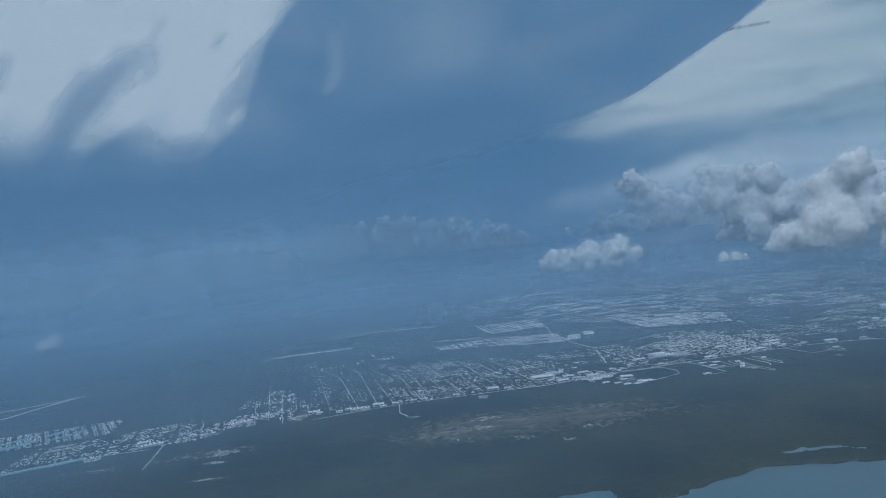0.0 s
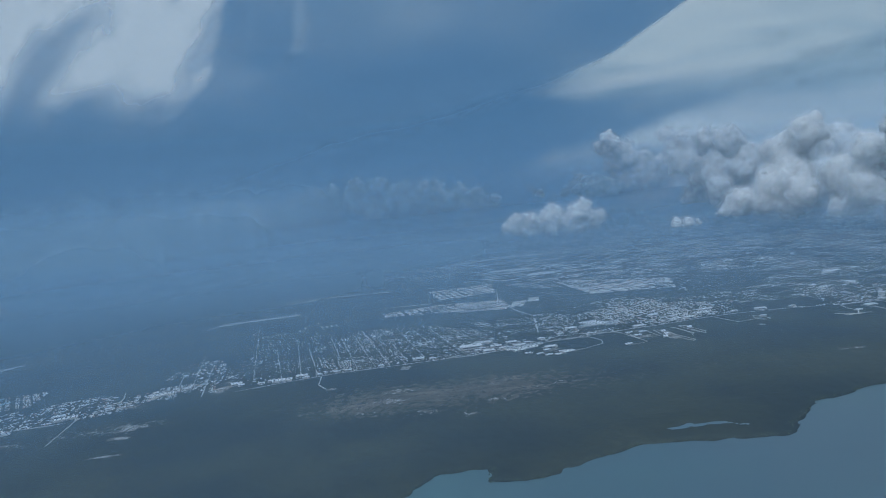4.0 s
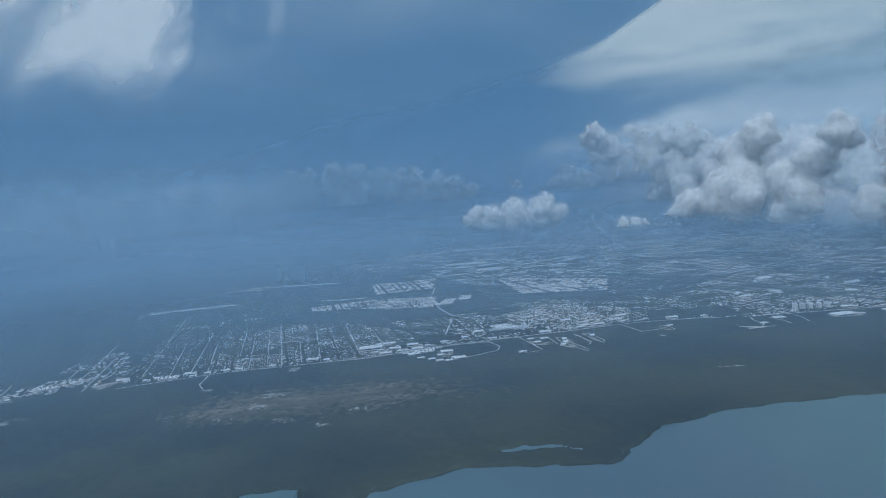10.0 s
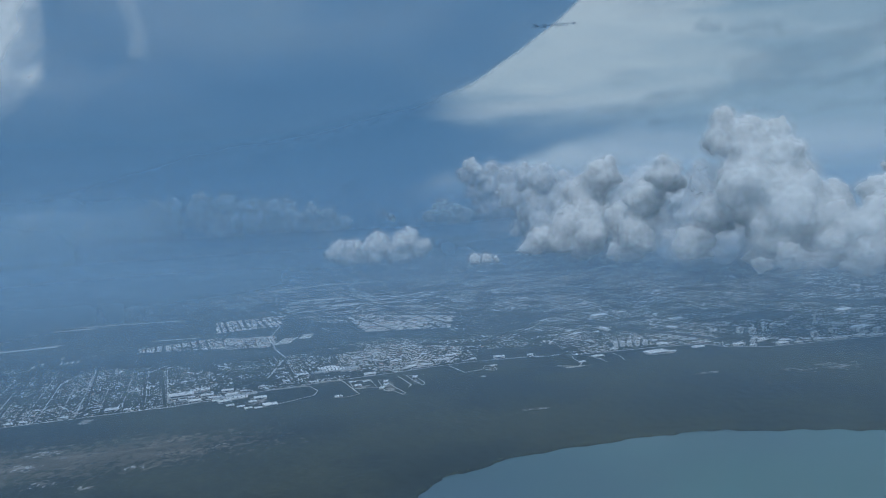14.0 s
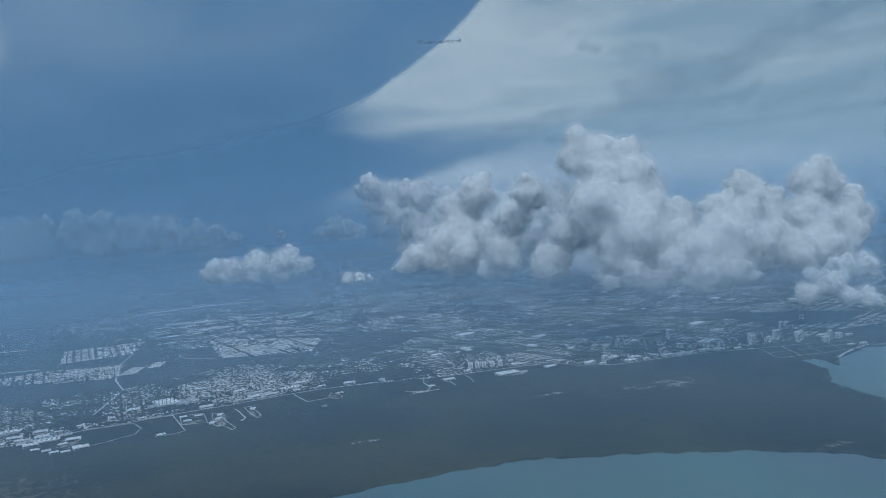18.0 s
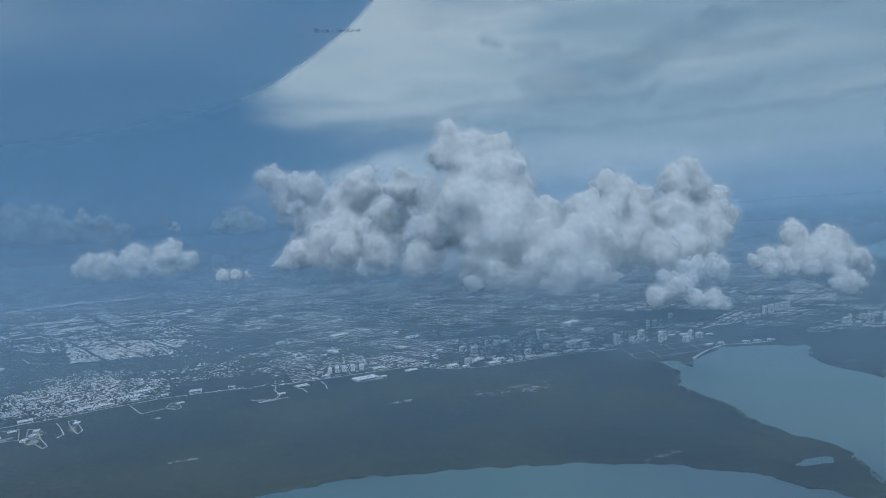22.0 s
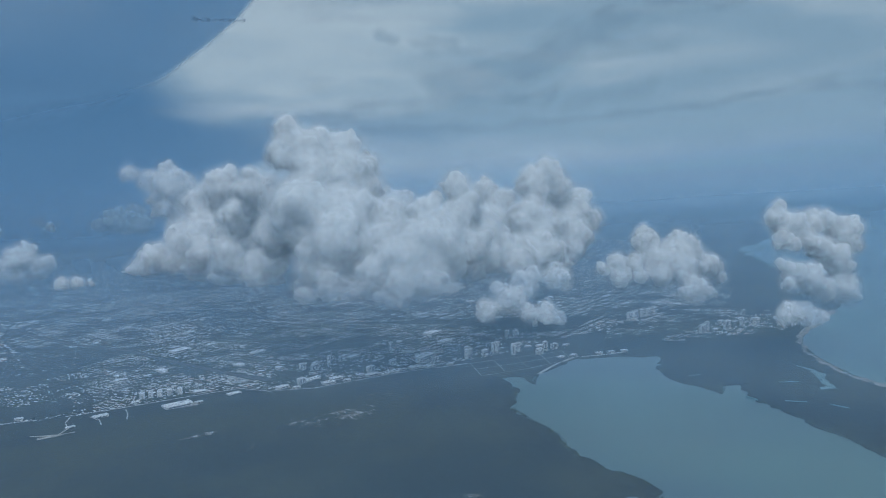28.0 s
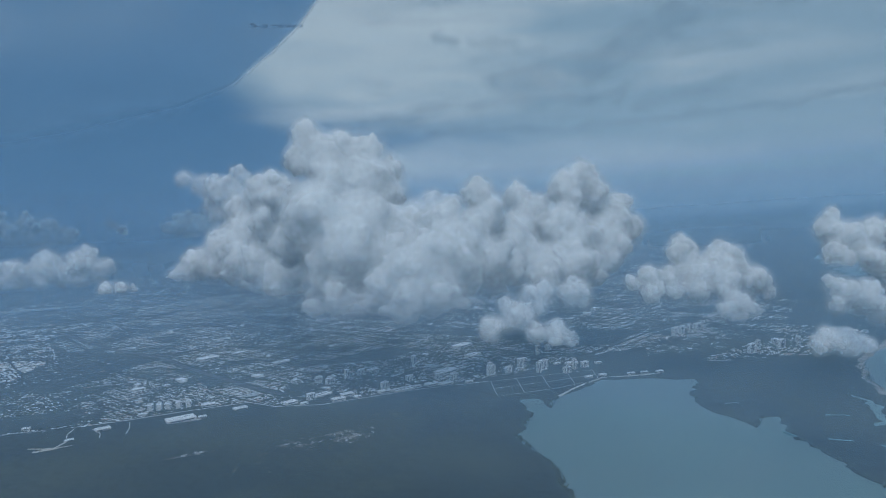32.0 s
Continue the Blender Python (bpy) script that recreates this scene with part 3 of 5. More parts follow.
district("far patches of pale roofs in the forest", [(110, 960), (200, 960), (300, 950), (320, 1080), (200, 1150), (90, 1090)], 12, (34, 22), 8, (3.4, 2.8), (1.4, 3.6), (0.3, 0.6), 0.34, 2.2, M_FAR)
district("crowded pale houses among trees", [(112, 520), (150, 526), (205, 536), (262, 548), (275, 640), (204, 695), (140, 650), (60, 640)], 8, (13, 10), 1.5, (1.6, 1.6), (0.5, 1.4), (0.25, 0.6), 0.36, 2.0)
district("dense pale houses at the middle of the town", [(160, 560), (205, 538), (250, 548), (265, 610), (205, 660), (165, 630)], 20, (12, 8), 1.5, (1.5, 1.5), (0.6, 1.4), (0.3, 0.6), 0.6, 0.6)
district("scattered pale houses among trees", [(262, 545), (345, 524), (340, 690), (275, 640)], 20, (14, 10), 1.8, (1.8, 1.8), (0.5, 1.5), (0.25, 0.6), 0.26, 2.4)
district("dense city blocks with pale flat roofs", CITY_A, 25, (14, 7.5), 1.7, (1.2, 1.2), (0.45, 1.1), (0.2, 0.42), 0.66, 1.1)
district("long pale terraces beside the highway", [(340, 548), (352, 532), (390, 531), (430, 527), (455, 520), (450, 560), (400, 585)], 25, (4.5, 18), 1.9, (2.2, 1.6), (0.8, 1.5), (0.25, 0.5), 0.62, 0.8)
district("a few pale houses in the wood", [(257, 858), (320, 806), (345, 742), (335, 640), (291, 640), (278, 645)], 25, (12, 10), 1.6, (2.2, 2.2), (0.5, 1.4), (0.25, 0.5), 0.13, 2.4, wooded=True)
district("wide spread of far city roofs", CITY_B, 25, (20, 10), 2.4, (1.8, 1.8), (0.6, 1.5), (0.25, 0.5), 0.38, 0.9, M_FAR)
district("far suburbs with pale roofs", [(100, 950), (300, 850), (330, 1100), (480, 1300), (300, 1500), (60, 1400), (-60, 1200)], 12, (40, 14), 5, (3.6, 2.8), (1.2, 3.4), (0.3, 0.6), 0.24, 2.0, M_FAR)
district("far suburbs with pale roofs", [(300, 1500), (640, 1250), (1150, 850), (1700, 1300), (1500, 2000), (800, 2300), (300, 2000)], 20, (70, 24), 7, (7, 5), (2.0, 5.5), (0.4, 0.8), 0.24, 1.8, M_FAR)
district("pale houses on the lagoon's far bank", [(715, 440), (760, 455), (860, 500), (880, 440), (812, 392), (748, 372), (738, 402)], 20, (18, 9), 2, (1.5, 1.5), (0.5, 1.3), (0.25, 0.5), 0.4, 1.6)
district("pale houses between roads and gardens on the far bank", [(690, 474), (760, 457), (860, 500), (1000, 600), (960, 660), (830, 560), (740, 520)], 20, (16, 10), 2.4, (1.5, 1.5), (0.45, 1.2), (0.2, 0.45), 0.42, 1.6)
district("dense city blocks with pale flat roofs", [(650, 500), (700, 500), (830, 505), (960, 600), (1000, 700), (760, 560), (700, 520)], 25, (18, 9), 2, (1.6, 1.6), (0.5, 1.4), (0.25, 0.5), 0.5, 1.2)

strip("pale highway along the edge of the town", [(-420, 350), (-272, 411), (-232, 433), (-182, 440), (-110, 468), (-72, 482), (-38, 492), (6, 496), (53, 500), (90, 508), (112, 518), (141, 523), (168, 529), (199, 533), (230, 540), (256, 544), (297, 541), (322, 533), (353, 529), (390, 528), (427, 525), (440, 503), (464, 490), (523, 488), (571, 478)], 1.3)
for x0, y0, x1, y1 in ((-94, 496, -156, 766), (-73, 490, -106, 624), (-60, 492, -93, 650), (-49, 494, -76, 610), (-30, 496, -64, 656), (-22, 498, -48, 620), (-10, 500, -38, 630), (0, 500, -36, 666), (13, 502, -20, 668), (26, 503, -2, 650), (40, 504, 12, 640), (54, 505, 28, 630)):
    strip("straight pale street between houses", [(x0, y0), ((x0 + x1) / 2, (y0 + y1) / 2), (x1, y1)], 0.55 if x0 < -80 else 0.75)
strip("wide dark avenue through the city", [(449, 532), (437, 562), (403, 668), (386, 738), (345, 824), (287, 1009)], 4.5, M_DARK)
strip("wide dark avenue through the city", [(500, 500), (552, 601), (588, 665), (650, 780)], 2.4, M_DARK)

M_CANAL = surface("pale_canal_water", (0.16, 0.28, 0.29), (0.24, 0.38, 0.38), 0.05, 0.3)
for line, width in (([(-352, 462), (-330, 470), (-313, 488), (-305, 503)], 11), ([(-302, 512), (-296, 524), (-292, 538)], 5), ([(-293, 497), (-284, 506), (-278, 522)], 5), ([(-330, 490), (-322, 506), (-312, 520)], 5)):
    strip("pale teal canal between houses", line, width, M_CANAL, name="canal", z=0.62)
strip("pale grey flat in the forest", [(-450, 636), (-410, 655), (-386, 676), (-366, 694)], 4, M_ROAD, name="clearing")
strip("pale grey flat in the forest", [(-420, 585), (-393, 614), (-384, 650), (-371, 690)], 5, M_ROAD, name="clearing")
strip("pale grass strip beside the highway", [(-300, 398), (-259, 418), (-232, 431)], 6, M_CANAL, name="clearing", z=0.9)
strip("pale bare strip cleared in the forest", [(-216, 822), (-190, 832), (-126, 842)], 9, M_SAND, name="clearing")
strip("pale road beside the clearing", [(-222, 800), (-214, 836), (-124, 852)], 2.0)
strip("long pale bare strip in the far forest", [(-226, 1024), (-150, 1008), (-28, 985)], 8, M_SAND, name="clearing")
strip("long pale bare strip in the far forest", [(-180, 985), (-130, 982)], 10, M_SAND, name="clearing")
strip("far pale bare strip", [(60, 1330), (150, 1376), (260, 1362)], 22, M_SAND, name="clearing")
strip("far pale bare strip", [(120, 1110), (182, 1100)], 20, M_SAND, name="clearing")
strip("far pale bare strip", [(165, 1010), (200, 1000)], 24, M_SAND, name="clearing")
strip("bright cleared building land", [(113, 712), (120, 748)], 13, M_SAND, name="clearing")
strip("bright cleared building land", [(133, 735), (137, 764)], 11, M_SAND, name="clearing")
strip("bright bare strip along the houses", [(-25, 815), (25, 808)], 4, M_SAND, name="clearing")
strip("pale road through the forest", [(104, 845), (100, 780), (108, 690), (120, 640), (112, 560)], 1.4)
strip("pale road through the forest", [(150, 800), (158, 770), (176, 752), (190, 745)], 1.0)
TRACKS = [[(-45, 484), (-43, 461), (-37, 449)], [(241, 535), (247, 508), (260, 511)], [(330, 526), (327, 514), (328, 500), (322, 490), (313, 489)], [(331, 490), (322, 490), (310, 498)], [(340, 518), (342, 511), (344, 507), (344, 495)], [(359, 520), (359, 508), (357, 496)], [(202, 517), (205, 505), (208, 488), (205, 482)], [(149, 527), (164, 524), (174, 478), (166, 474), (158, 475)], [(-189, 443), (-183, 412), (-179, 389)], [(-186, 505), (-180, 489), (-177, 472)]]
for line in TRACKS:
    strip("sandy track into the mangrove", line, 0.6, M_SAND, name="track", z=0.95)
LOOPS = [[(190, 481), (188, 513), (193, 509), (197, 486), (202, 468), (200, 465), (195, 477), (190, 481)], [(208, 518), (212, 517), (217, 491), (215, 483), (210, 503), (208, 518)], [(261, 513), (265, 525), (269, 517), (270, 508), (267, 504), (261, 513)], [(171, 494), (169, 518), (183, 517), (186, 491), (171, 494)]]
for line in LOOPS:
    strip("sandy loop of road in the mangrove", line, 0.45, M_SAND, name="track", z=0.96)
for x, y in ((-135, 694), (-131, 698), (-126, 697), (-122, 703), (-116, 704), (-103, 714), (-100, 727), (-91, 752), (-82, 721), (-77, 721), (-73, 722), (-68, 723), (-62, 751), (-151, 722)):
    strip("small pale plot cleared in the forest", [(x + 1.5, y - 7), (x, y), (x - 1.5, y + 6)], 1.8, M_SAND, name="plot", z=0.4)
for x0, y0, x1, y1 in ((-134, 484, -169, 628), (-141, 474, -160, 549), (-121, 469, -146, 576)):
    strip("straight pale street between houses", [(x0, y0), (x1, y1)], 0.6)
for line in ([(632, 304), (631, 296)], [(638, 286), (644, 278)], [(648, 269), (648, 259)], [(667, 310), (675, 303)]):
    strip("narrow pale creek in the mangrove", line, 0.35, M_CANAL, name="creek", z=0.95)
district("scattered pale houses west of the town", [(-158, 464), (-118, 470), (-112, 520), (-146, 600), (-178, 596)], 12, (9, 8), 1.4, (1.7, 1.7), (0.6, 1.4), (0.3, 0.6), 0.3, 1.8)
for n in range(5):
    f = n / 4
    strip("pale road between empty green plots", [(558 + 70 * f, 441 - 3 * f), (572 + 68 * f, 477 - 15 * f)], 0.3)
for n in range(3):
    f = n / 2
    strip("pale road between empty green plots", [(558 + 14 * f, 441 + 36 * f), (595 + 10 * f, 436 + 34 * f), (628 + 12 * f, 438 + 24 * f)], 0.34)
strip("pale promenade along the lagoon shore", [(586, 419), (600, 427), (615, 434), (632, 440), (650, 432), (664, 428), (680, 418)], 1.8, M_SAND, name="promenade", z=0.5)
strip("pale shore road on the far bank", [(714, 436), (731, 418), (746, 392), (750, 376), (743, 351), (725, 325), (706, 292)], 1.2)

# ---- large buildings ----


def block(bm, w, d, z0, z1, x=0.0, y=0.0):
    bmesh.ops.create_cube(bm, size=1.0, matrix=Matrix.Translation((x, y, (z0 + z1) / 2)) @ Matrix.Diagonal((w, d, z1 - z0, 1)))
    return bm


def warehouse(label, w, d, h, roof_mat, lights=3):
    """A long shed: walls, a low pitched roof that overhangs, roof lights, a canopy and a door."""
    ob = new("warehouse", None)
    part("wall", block(bmesh.new(), w, d, -0.3, h), M_WALL, ob)
    bm = bmesh.new()
    hw, hd = w / 2 + 0.12, d / 2 + 0.12
    low = [bm.verts.new(p) for p in ((-hw, -hd, h), (hw, -hd, h), (hw, hd, h), (-hw, hd, h))]
    top = [bm.verts.new(p) for p in ((-hw, 0, h + 0.1 * d), (hw, 0, h + 0.1 * d))]
    for f in ((low[0], low[1], top[1], top[0]), (low[2], low[3], top[0], top[1]), (low[1], low[2], top[1]), (low[3], low[0], top[0]), (low[3], low[2], low[1], low[0])):
        bm.faces.new(f)
    part("roof", bm, roof_mat, ob)
    for n in range(lights):
        bm = block(bmesh.new(), w * 0.06, d * 0.3, 0, 0.06)
        p = part("roof_light", bm, M_GLASS, ob)
        p.matrix_basis = Matrix.Translation(((n + 0.5) / lights * w - w / 2, -d * 0.25, h + 0.05 * d)) @ Matrix.Rotation(math.atan(0.2), 4, "X")
    part("canopy", block(bmesh.new(), w * 0.4, 0.5, h * 0.6, h * 0.68, 0, -d / 2 - 0.25), M_GREY, ob)
    part("door", block(bmesh.new(), w * 0.12, 0.08, 0, h * 0.55, 0, -d / 2 - 0.02), M_GREY, ob)
    return tagged(ob, label, "warehouse", "large flat buildings of the town")


def tower_block(label, w, d, h, floors):
    """A tall slab of flats: body, floor bands, window strips, roof slab and lift house."""
    ob = new("apartment_tower", None)
    part("body", block(bmesh.new(), w, d, -0.3, h), M_WALL, ob)
    for n in range(floors):
        part("floor_band", block(bmesh.new(), w + 0.3, d + 0.3, (n + 1) * h / (floors + 1) - 0.06, (n + 1) * h / (floors + 1) + 0.06), M_WHITE, ob)
    columns = max(2, round(w / 1.3))
    for n in range(columns):
        part("window_strip", block(bmesh.new(), w / columns * 0.5, 0.1, 0.4, h - 0.4, (n + 0.5) / columns * w - w / 2, -d / 2 - 0.02), M_GLASS, ob)
    part("roof_slab", block(bmesh.new(), w + 0.2, d + 0.2, h, h + 0.15), M_WHITE, ob)
    part("lift_house", block(bmesh.new(), w * 0.25, d * 0.5, h + 0.15, h + 0.8, w * 0.1), M_WALL, ob)
    return tagged(ob, label, "apartment tower", "apartment towers of the town")


def low_block(label, w, d, h):
    """A flat-roofed block with a parapet, a row of windows and plant on the roof."""
    ob = new("commercial_building", None)
    part("body", block(bmesh.new(), w, d, -0.3, h), M_WALL, ob)
    for side in (-1, 1):
        part("parapet", block(bmesh.new(), w + 0.1, 0.12, h, h + 0.14, 0, side * d / 2), M_WHITE, ob)
        part("parapet", block(bmesh.new(), 0.12, d - 0.12, h, h + 0.14, side * w / 2, 0), M_WHITE, ob)
    part("roof", block(bmesh.new(), w - 0.14, d - 0.14, h, h + 0.03), M_WHITE, ob)
    part("window_row", block(bmesh.new(), w * 0.8, 0.08, h * 0.45, h * 0.75, 0, -d / 2 - 0.01), M_GLASS, ob)
    part("roof_plant", block(bmesh.new(), w * 0.14, d * 0.2, h + 0.03, h + 0.3, w * 0.2, d * 0.15), M_GREY, ob)
    return tagged(ob, label, "commercial building", "large flat buildings of the town")


SHEDS = [warehouse("long white-roofed warehouse with roof lights", 13, 6, 1.3, M_WHITE, 5), warehouse("grey sheet-roofed shed among pale houses", 9, 5, 1.2, M_GREY, 3), low_block("white flat-roofed commercial building", 8, 5, 1.5), low_block("large white flat-roofed shopping hall", 16, 9, 1.8), low_block("small white flat-roofed building", 4.5, 3, 1.1)]
SITES = [(58, 528, 3, 8), (68, 540, 0, 10), (76, 520, 2, 5), (86, 508, 1, 12), (97, 503, 0, 8), (104, 512, 1, 15), (112, 496, 2, 6), (117, 478, 4, 10), (161, 477, 4, 20), (174, 502, 4, 15), (180, 512, 4, 15), (171, 514, 4, 10), (193, 506, 4, 80), (-104, 492, 2, 15), (-100, 488, 4, 15), (-152, 486, 0, 20), (-139, 496, 4, 20), (-198, 448, 0, 25), (-206, 454, 2, 25), (-224, 424, 1, 25), (-178, 462, 4, 22)]
SITES2 = [(386, 507, 3, 8), (398, 506, 4, 8), (420, 510, 2, 10), (484, 502, 2, 5), (470, 512, 0, 20), (500, 500, 4, 8), (518, 492, 0, 5), (537, 492, 2, 5), (329, 502, 4, 15), (345, 514, 2, 10), (640, 486, 2, 0), (655, 476, 4, 0), (-72, 488, 0, 6), (-60, 494, 2, 6), (-36, 496, 4, 6), (20, 506, 2, 6), (560, 520, 3, 25), (600, 560, 0, 25), (520, 560, 2, 25), (470, 640, 0, 25), (420, 700, 3, 25), (365, 612, 2, 20), (270, 520, 4, 20), (240, 560, 0, 15)]
SITES3 = [(-86, 486, 4, 12), (-80, 490, 4, 12), (-56, 488, 4, 12), (-48, 493, 4, 10), (-28, 497, 4, 8), (-6, 499, 4, 5), (30, 503, 4, 5), (84, 511, 4, 10), (92, 514, 2, 12), (146, 528, 4, 8), (184, 534, 2, 10), (212, 541, 4, 10), (226, 546, 2, 12), (244, 549, 4, 8), (262, 551, 4, 5), (281, 548, 2, -5), (304, 545, 4, -8), (366, 535, 4, 0), (404, 533, 2, 0), (449, 505, 2, 20), (456, 498, 4, 20), (476, 494, 2, 5), (488, 493, 4, 5), (506, 494, 2, 5), (528, 494, 4, 5), (546, 488, 2, 10), (560, 484, 4, 10), (157, 568, 0, 12), (160, 562, 0, 12), (172, 566, 1, 12), (189, 488, 4, 70), (192, 496, 4, 70), (213, 510, 4, 75), (108, 488, 4, 30), (96, 510, 1, 10)]
SITES4 = [(62, 513, 4, 10), (70, 507, 2, 10), (66, 519, 4, 12), (80, 512, 4, 8), (84, 501, 4, 15), (90, 496, 2, 15), (95, 484, 4, 15), (102, 478, 4, 18), (107, 472, 4, 18), (113, 470, 4, 18), (120, 474, 2, 18), (99, 522, 4, 8), (88, 528, 2, 8), (110, 530, 4, 8), (126, 540, 4, 10), (137, 556, 2, 10), (150, 561, 1, 12), (218, 560, 4, 15), (206, 572, 2, 15), (190, 584, 4, 15), (178, 600, 4, 15), (230, 590, 4, 15), (248, 572, 2, 12), (652, 437, 4, -20), (660, 434, 4, -20), (669, 430, 4, -20), (626, 446, 4, 5), (636, 445, 4, -5)]
strip("pale lane round a bare plot", [(115, 518), (142, 517), (148, 500), (146, 488), (134, 480), (122, 474)], 0.45, z=0.97)
for x, y, kind, turn in SITES + SITES2 + SITES3 + SITES4:
    copy_thing(SHEDS[kind], pose(x, y, 0.15, 0, 0, turn))
shed_rng = random.Random(31)
for n in range(44):
    x, y = shed_rng.uniform(330, 900), shed_rng.uniform(520, 1000)
    if inside(np.array([x]), np.array([y]), CITY_A + []).any() or inside(np.array([x]), np.array([y]), CITY_B).any():
        if free_land(np.array([x]), np.array([y])).all():
            copy_thing(SHEDS[shed_rng.choice((1, 2, 4, 4))], pose(x, y, 0.15, 0, 0, 25 + shed_rng.choice((0, 90))))
for n, ob in enumerate(SHEDS):
    ob.matrix_basis = pose((154, 168, 215, 610, 632)[n], (574, 558, 545, 600, 492)[n], 0.15, 0, 0, (12, 10, 30, 25, 0)[n])

TOWERS = [tower_block("wide white apartment slab by the lagoon", 6.5, 2.6, 6.6, 8), tower_block("slim white apartment tower with floor bands", 2.6, 2.4, 6.8, 8), tower_block("mid-rise white apartment block", 5, 2.6, 4.0, 5)]
for n, ob in enumerate(TOWERS):
    ob.matrix_basis = pose((581, 609, 641)[n], (493, 478, 472)[n], 0.15, 0, 0, (20, 0, -10)[n])
for x, y, kind, turn in ((608, 499, 0, 15), (594, 492, 2, 10), (623, 466, 2, 5), (633, 472, 1, 0), (761, 519, 0, 20), (770, 521, 0, 20), (779, 522, 1, 20), (788, 523, 0, 20), (797, 526, 1, 20), (753, 434, 0, 5), (765, 440, 1, 5), (778, 432, 0, 5), (794, 431, 1, 5), (802, 424, 0, 5), (788, 446, 2, 5), (486, 546, 2, 10), (478, 550, 2, 10), (462, 506, 2, 15), (510, 505, 2, 10), (552, 560, 1, 25), (640, 530, 1, 25), (655, 540, 2, 25), (690, 560, 2, 25), (556, 498, 2, 8), (371, 543, 2, 78), (376, 542, 2, 78), (381, 541, 2, 78), (387, 540, 2, 78), (393, 539, 2, 78), (483, 540, 2, 15), (497, 547, 1, 15), (509, 553, 2, 15), (584, 500, 1, 12), (616, 484, 0, 8), (548, 505, 2, 8), (530, 512, 2, 12)):
    copy_thing(TOWERS[kind], pose(x, y, 0.15, 0, 0, turn))

# ---- trees ----


def trees(label, x, y, low, high, name="trees"):
    """Many small uneven crowns, joined, too far off to tell apart."""
    ball = bmesh.new()
    bmesh.ops.create_icosphere(ball, subdivisions=1, radius=1.0)
    bv = np.array([v.co for v in ball.verts])
    bf = np.array([[v.index for v in f.verts] for f in ball.faces])
    ball.free()
    n = len(x)
    r = rng.uniform(low, high, n)
    jig = rng.uniform(0.65, 1.25, (n, len(bv), 1))
    v = bv[None] * jig * r[:, None, None] * np.array([1, 1, 0.8]) + np.stack([x, y, r * 0.45 + 0.15], -1)[:, None, :]
    f = (bf[None] + len(bv) * np.arange(n)[:, None, None]).reshape(-1, 3)
    return tagged(new(name, raw_mesh(name, v.reshape(-1, 3), f, M_LEAF, True)), label, "trees", kind="stuff")


def scatter(x0, x1, y0, y1, n, patch, cut):
    x, y = rng.uniform(x0, x1, n), rng.uniform(y0, y1, n)
    town = inside(x, y, GRID) | inside(x, y, CITY_A) | inside(x, y, [(112, 500), (205, 488), (345, 524), (340, 690), (204, 695), (60, 640)])
    keep = town & free_land(x, y) & (fractal(x / patch, y / patch, 83, 3) > cut) & (y > np.interp(x, [-400, -272, -120, -50, 60, 112, 199, 256, 297, 353, 427, 440, 600, 700], [395, 408, 468, 488, 502, 520, 535, 546, 543, 531, 527, 505, 486, 430]))
    return x[keep], y[keep]


trees("dark green trees between the houses", *scatter(-300, 760, 405, 800, 42000, 24, 0.36), 0.35, 0.95)
sx, sy = rng.uniform(0, 760, 240000), rng.uniform(200, 470, 240000)
gap = np.minimum(edge_distance(sx, sy, LAGOON), edge_distance(sx, sy, SEA))
near = (gap < 3.5) & ~inside(sx, sy, LAGOON) & ~inside(sx, sy, SEA)
trees("mangrove trees along the lagoon shore", sx[near], sy[near], 0.16, 0.4, "mangroves")

# ---- the clouds ----


def drop_crumbs(me):
    """Takes away the small loose shreds that melting leaves."""
    n, m = len(me.vertices), len(me.edges)
    e = np.empty(m * 2, np.int32)
    me.edges.foreach_get("vertices", e)
    a, c = e[0::2], e[1::2]
    group = np.arange(n)
    while True:
        low = np.minimum(group[a], group[c])
        nxt = group.copy()
        np.minimum.at(nxt, a, low)
        np.minimum.at(nxt, c, low)
        nxt = nxt[nxt]
        nxt = nxt[nxt]
        if (nxt == group).all():
            break
        group = nxt
    count = np.bincount(group, minlength=n)
    small = count[group] < 0.05 * n
    if small.any():
        bm = bmesh.new()
        bm.from_mesh(me)
        bm.verts.ensure_lookup_table()
        bmesh.ops.delete(bm, geom=[bm.verts[k] for k in np.nonzero(small)[0]], context="VERTS")
        bm.to_mesh(me)
        bm.free()


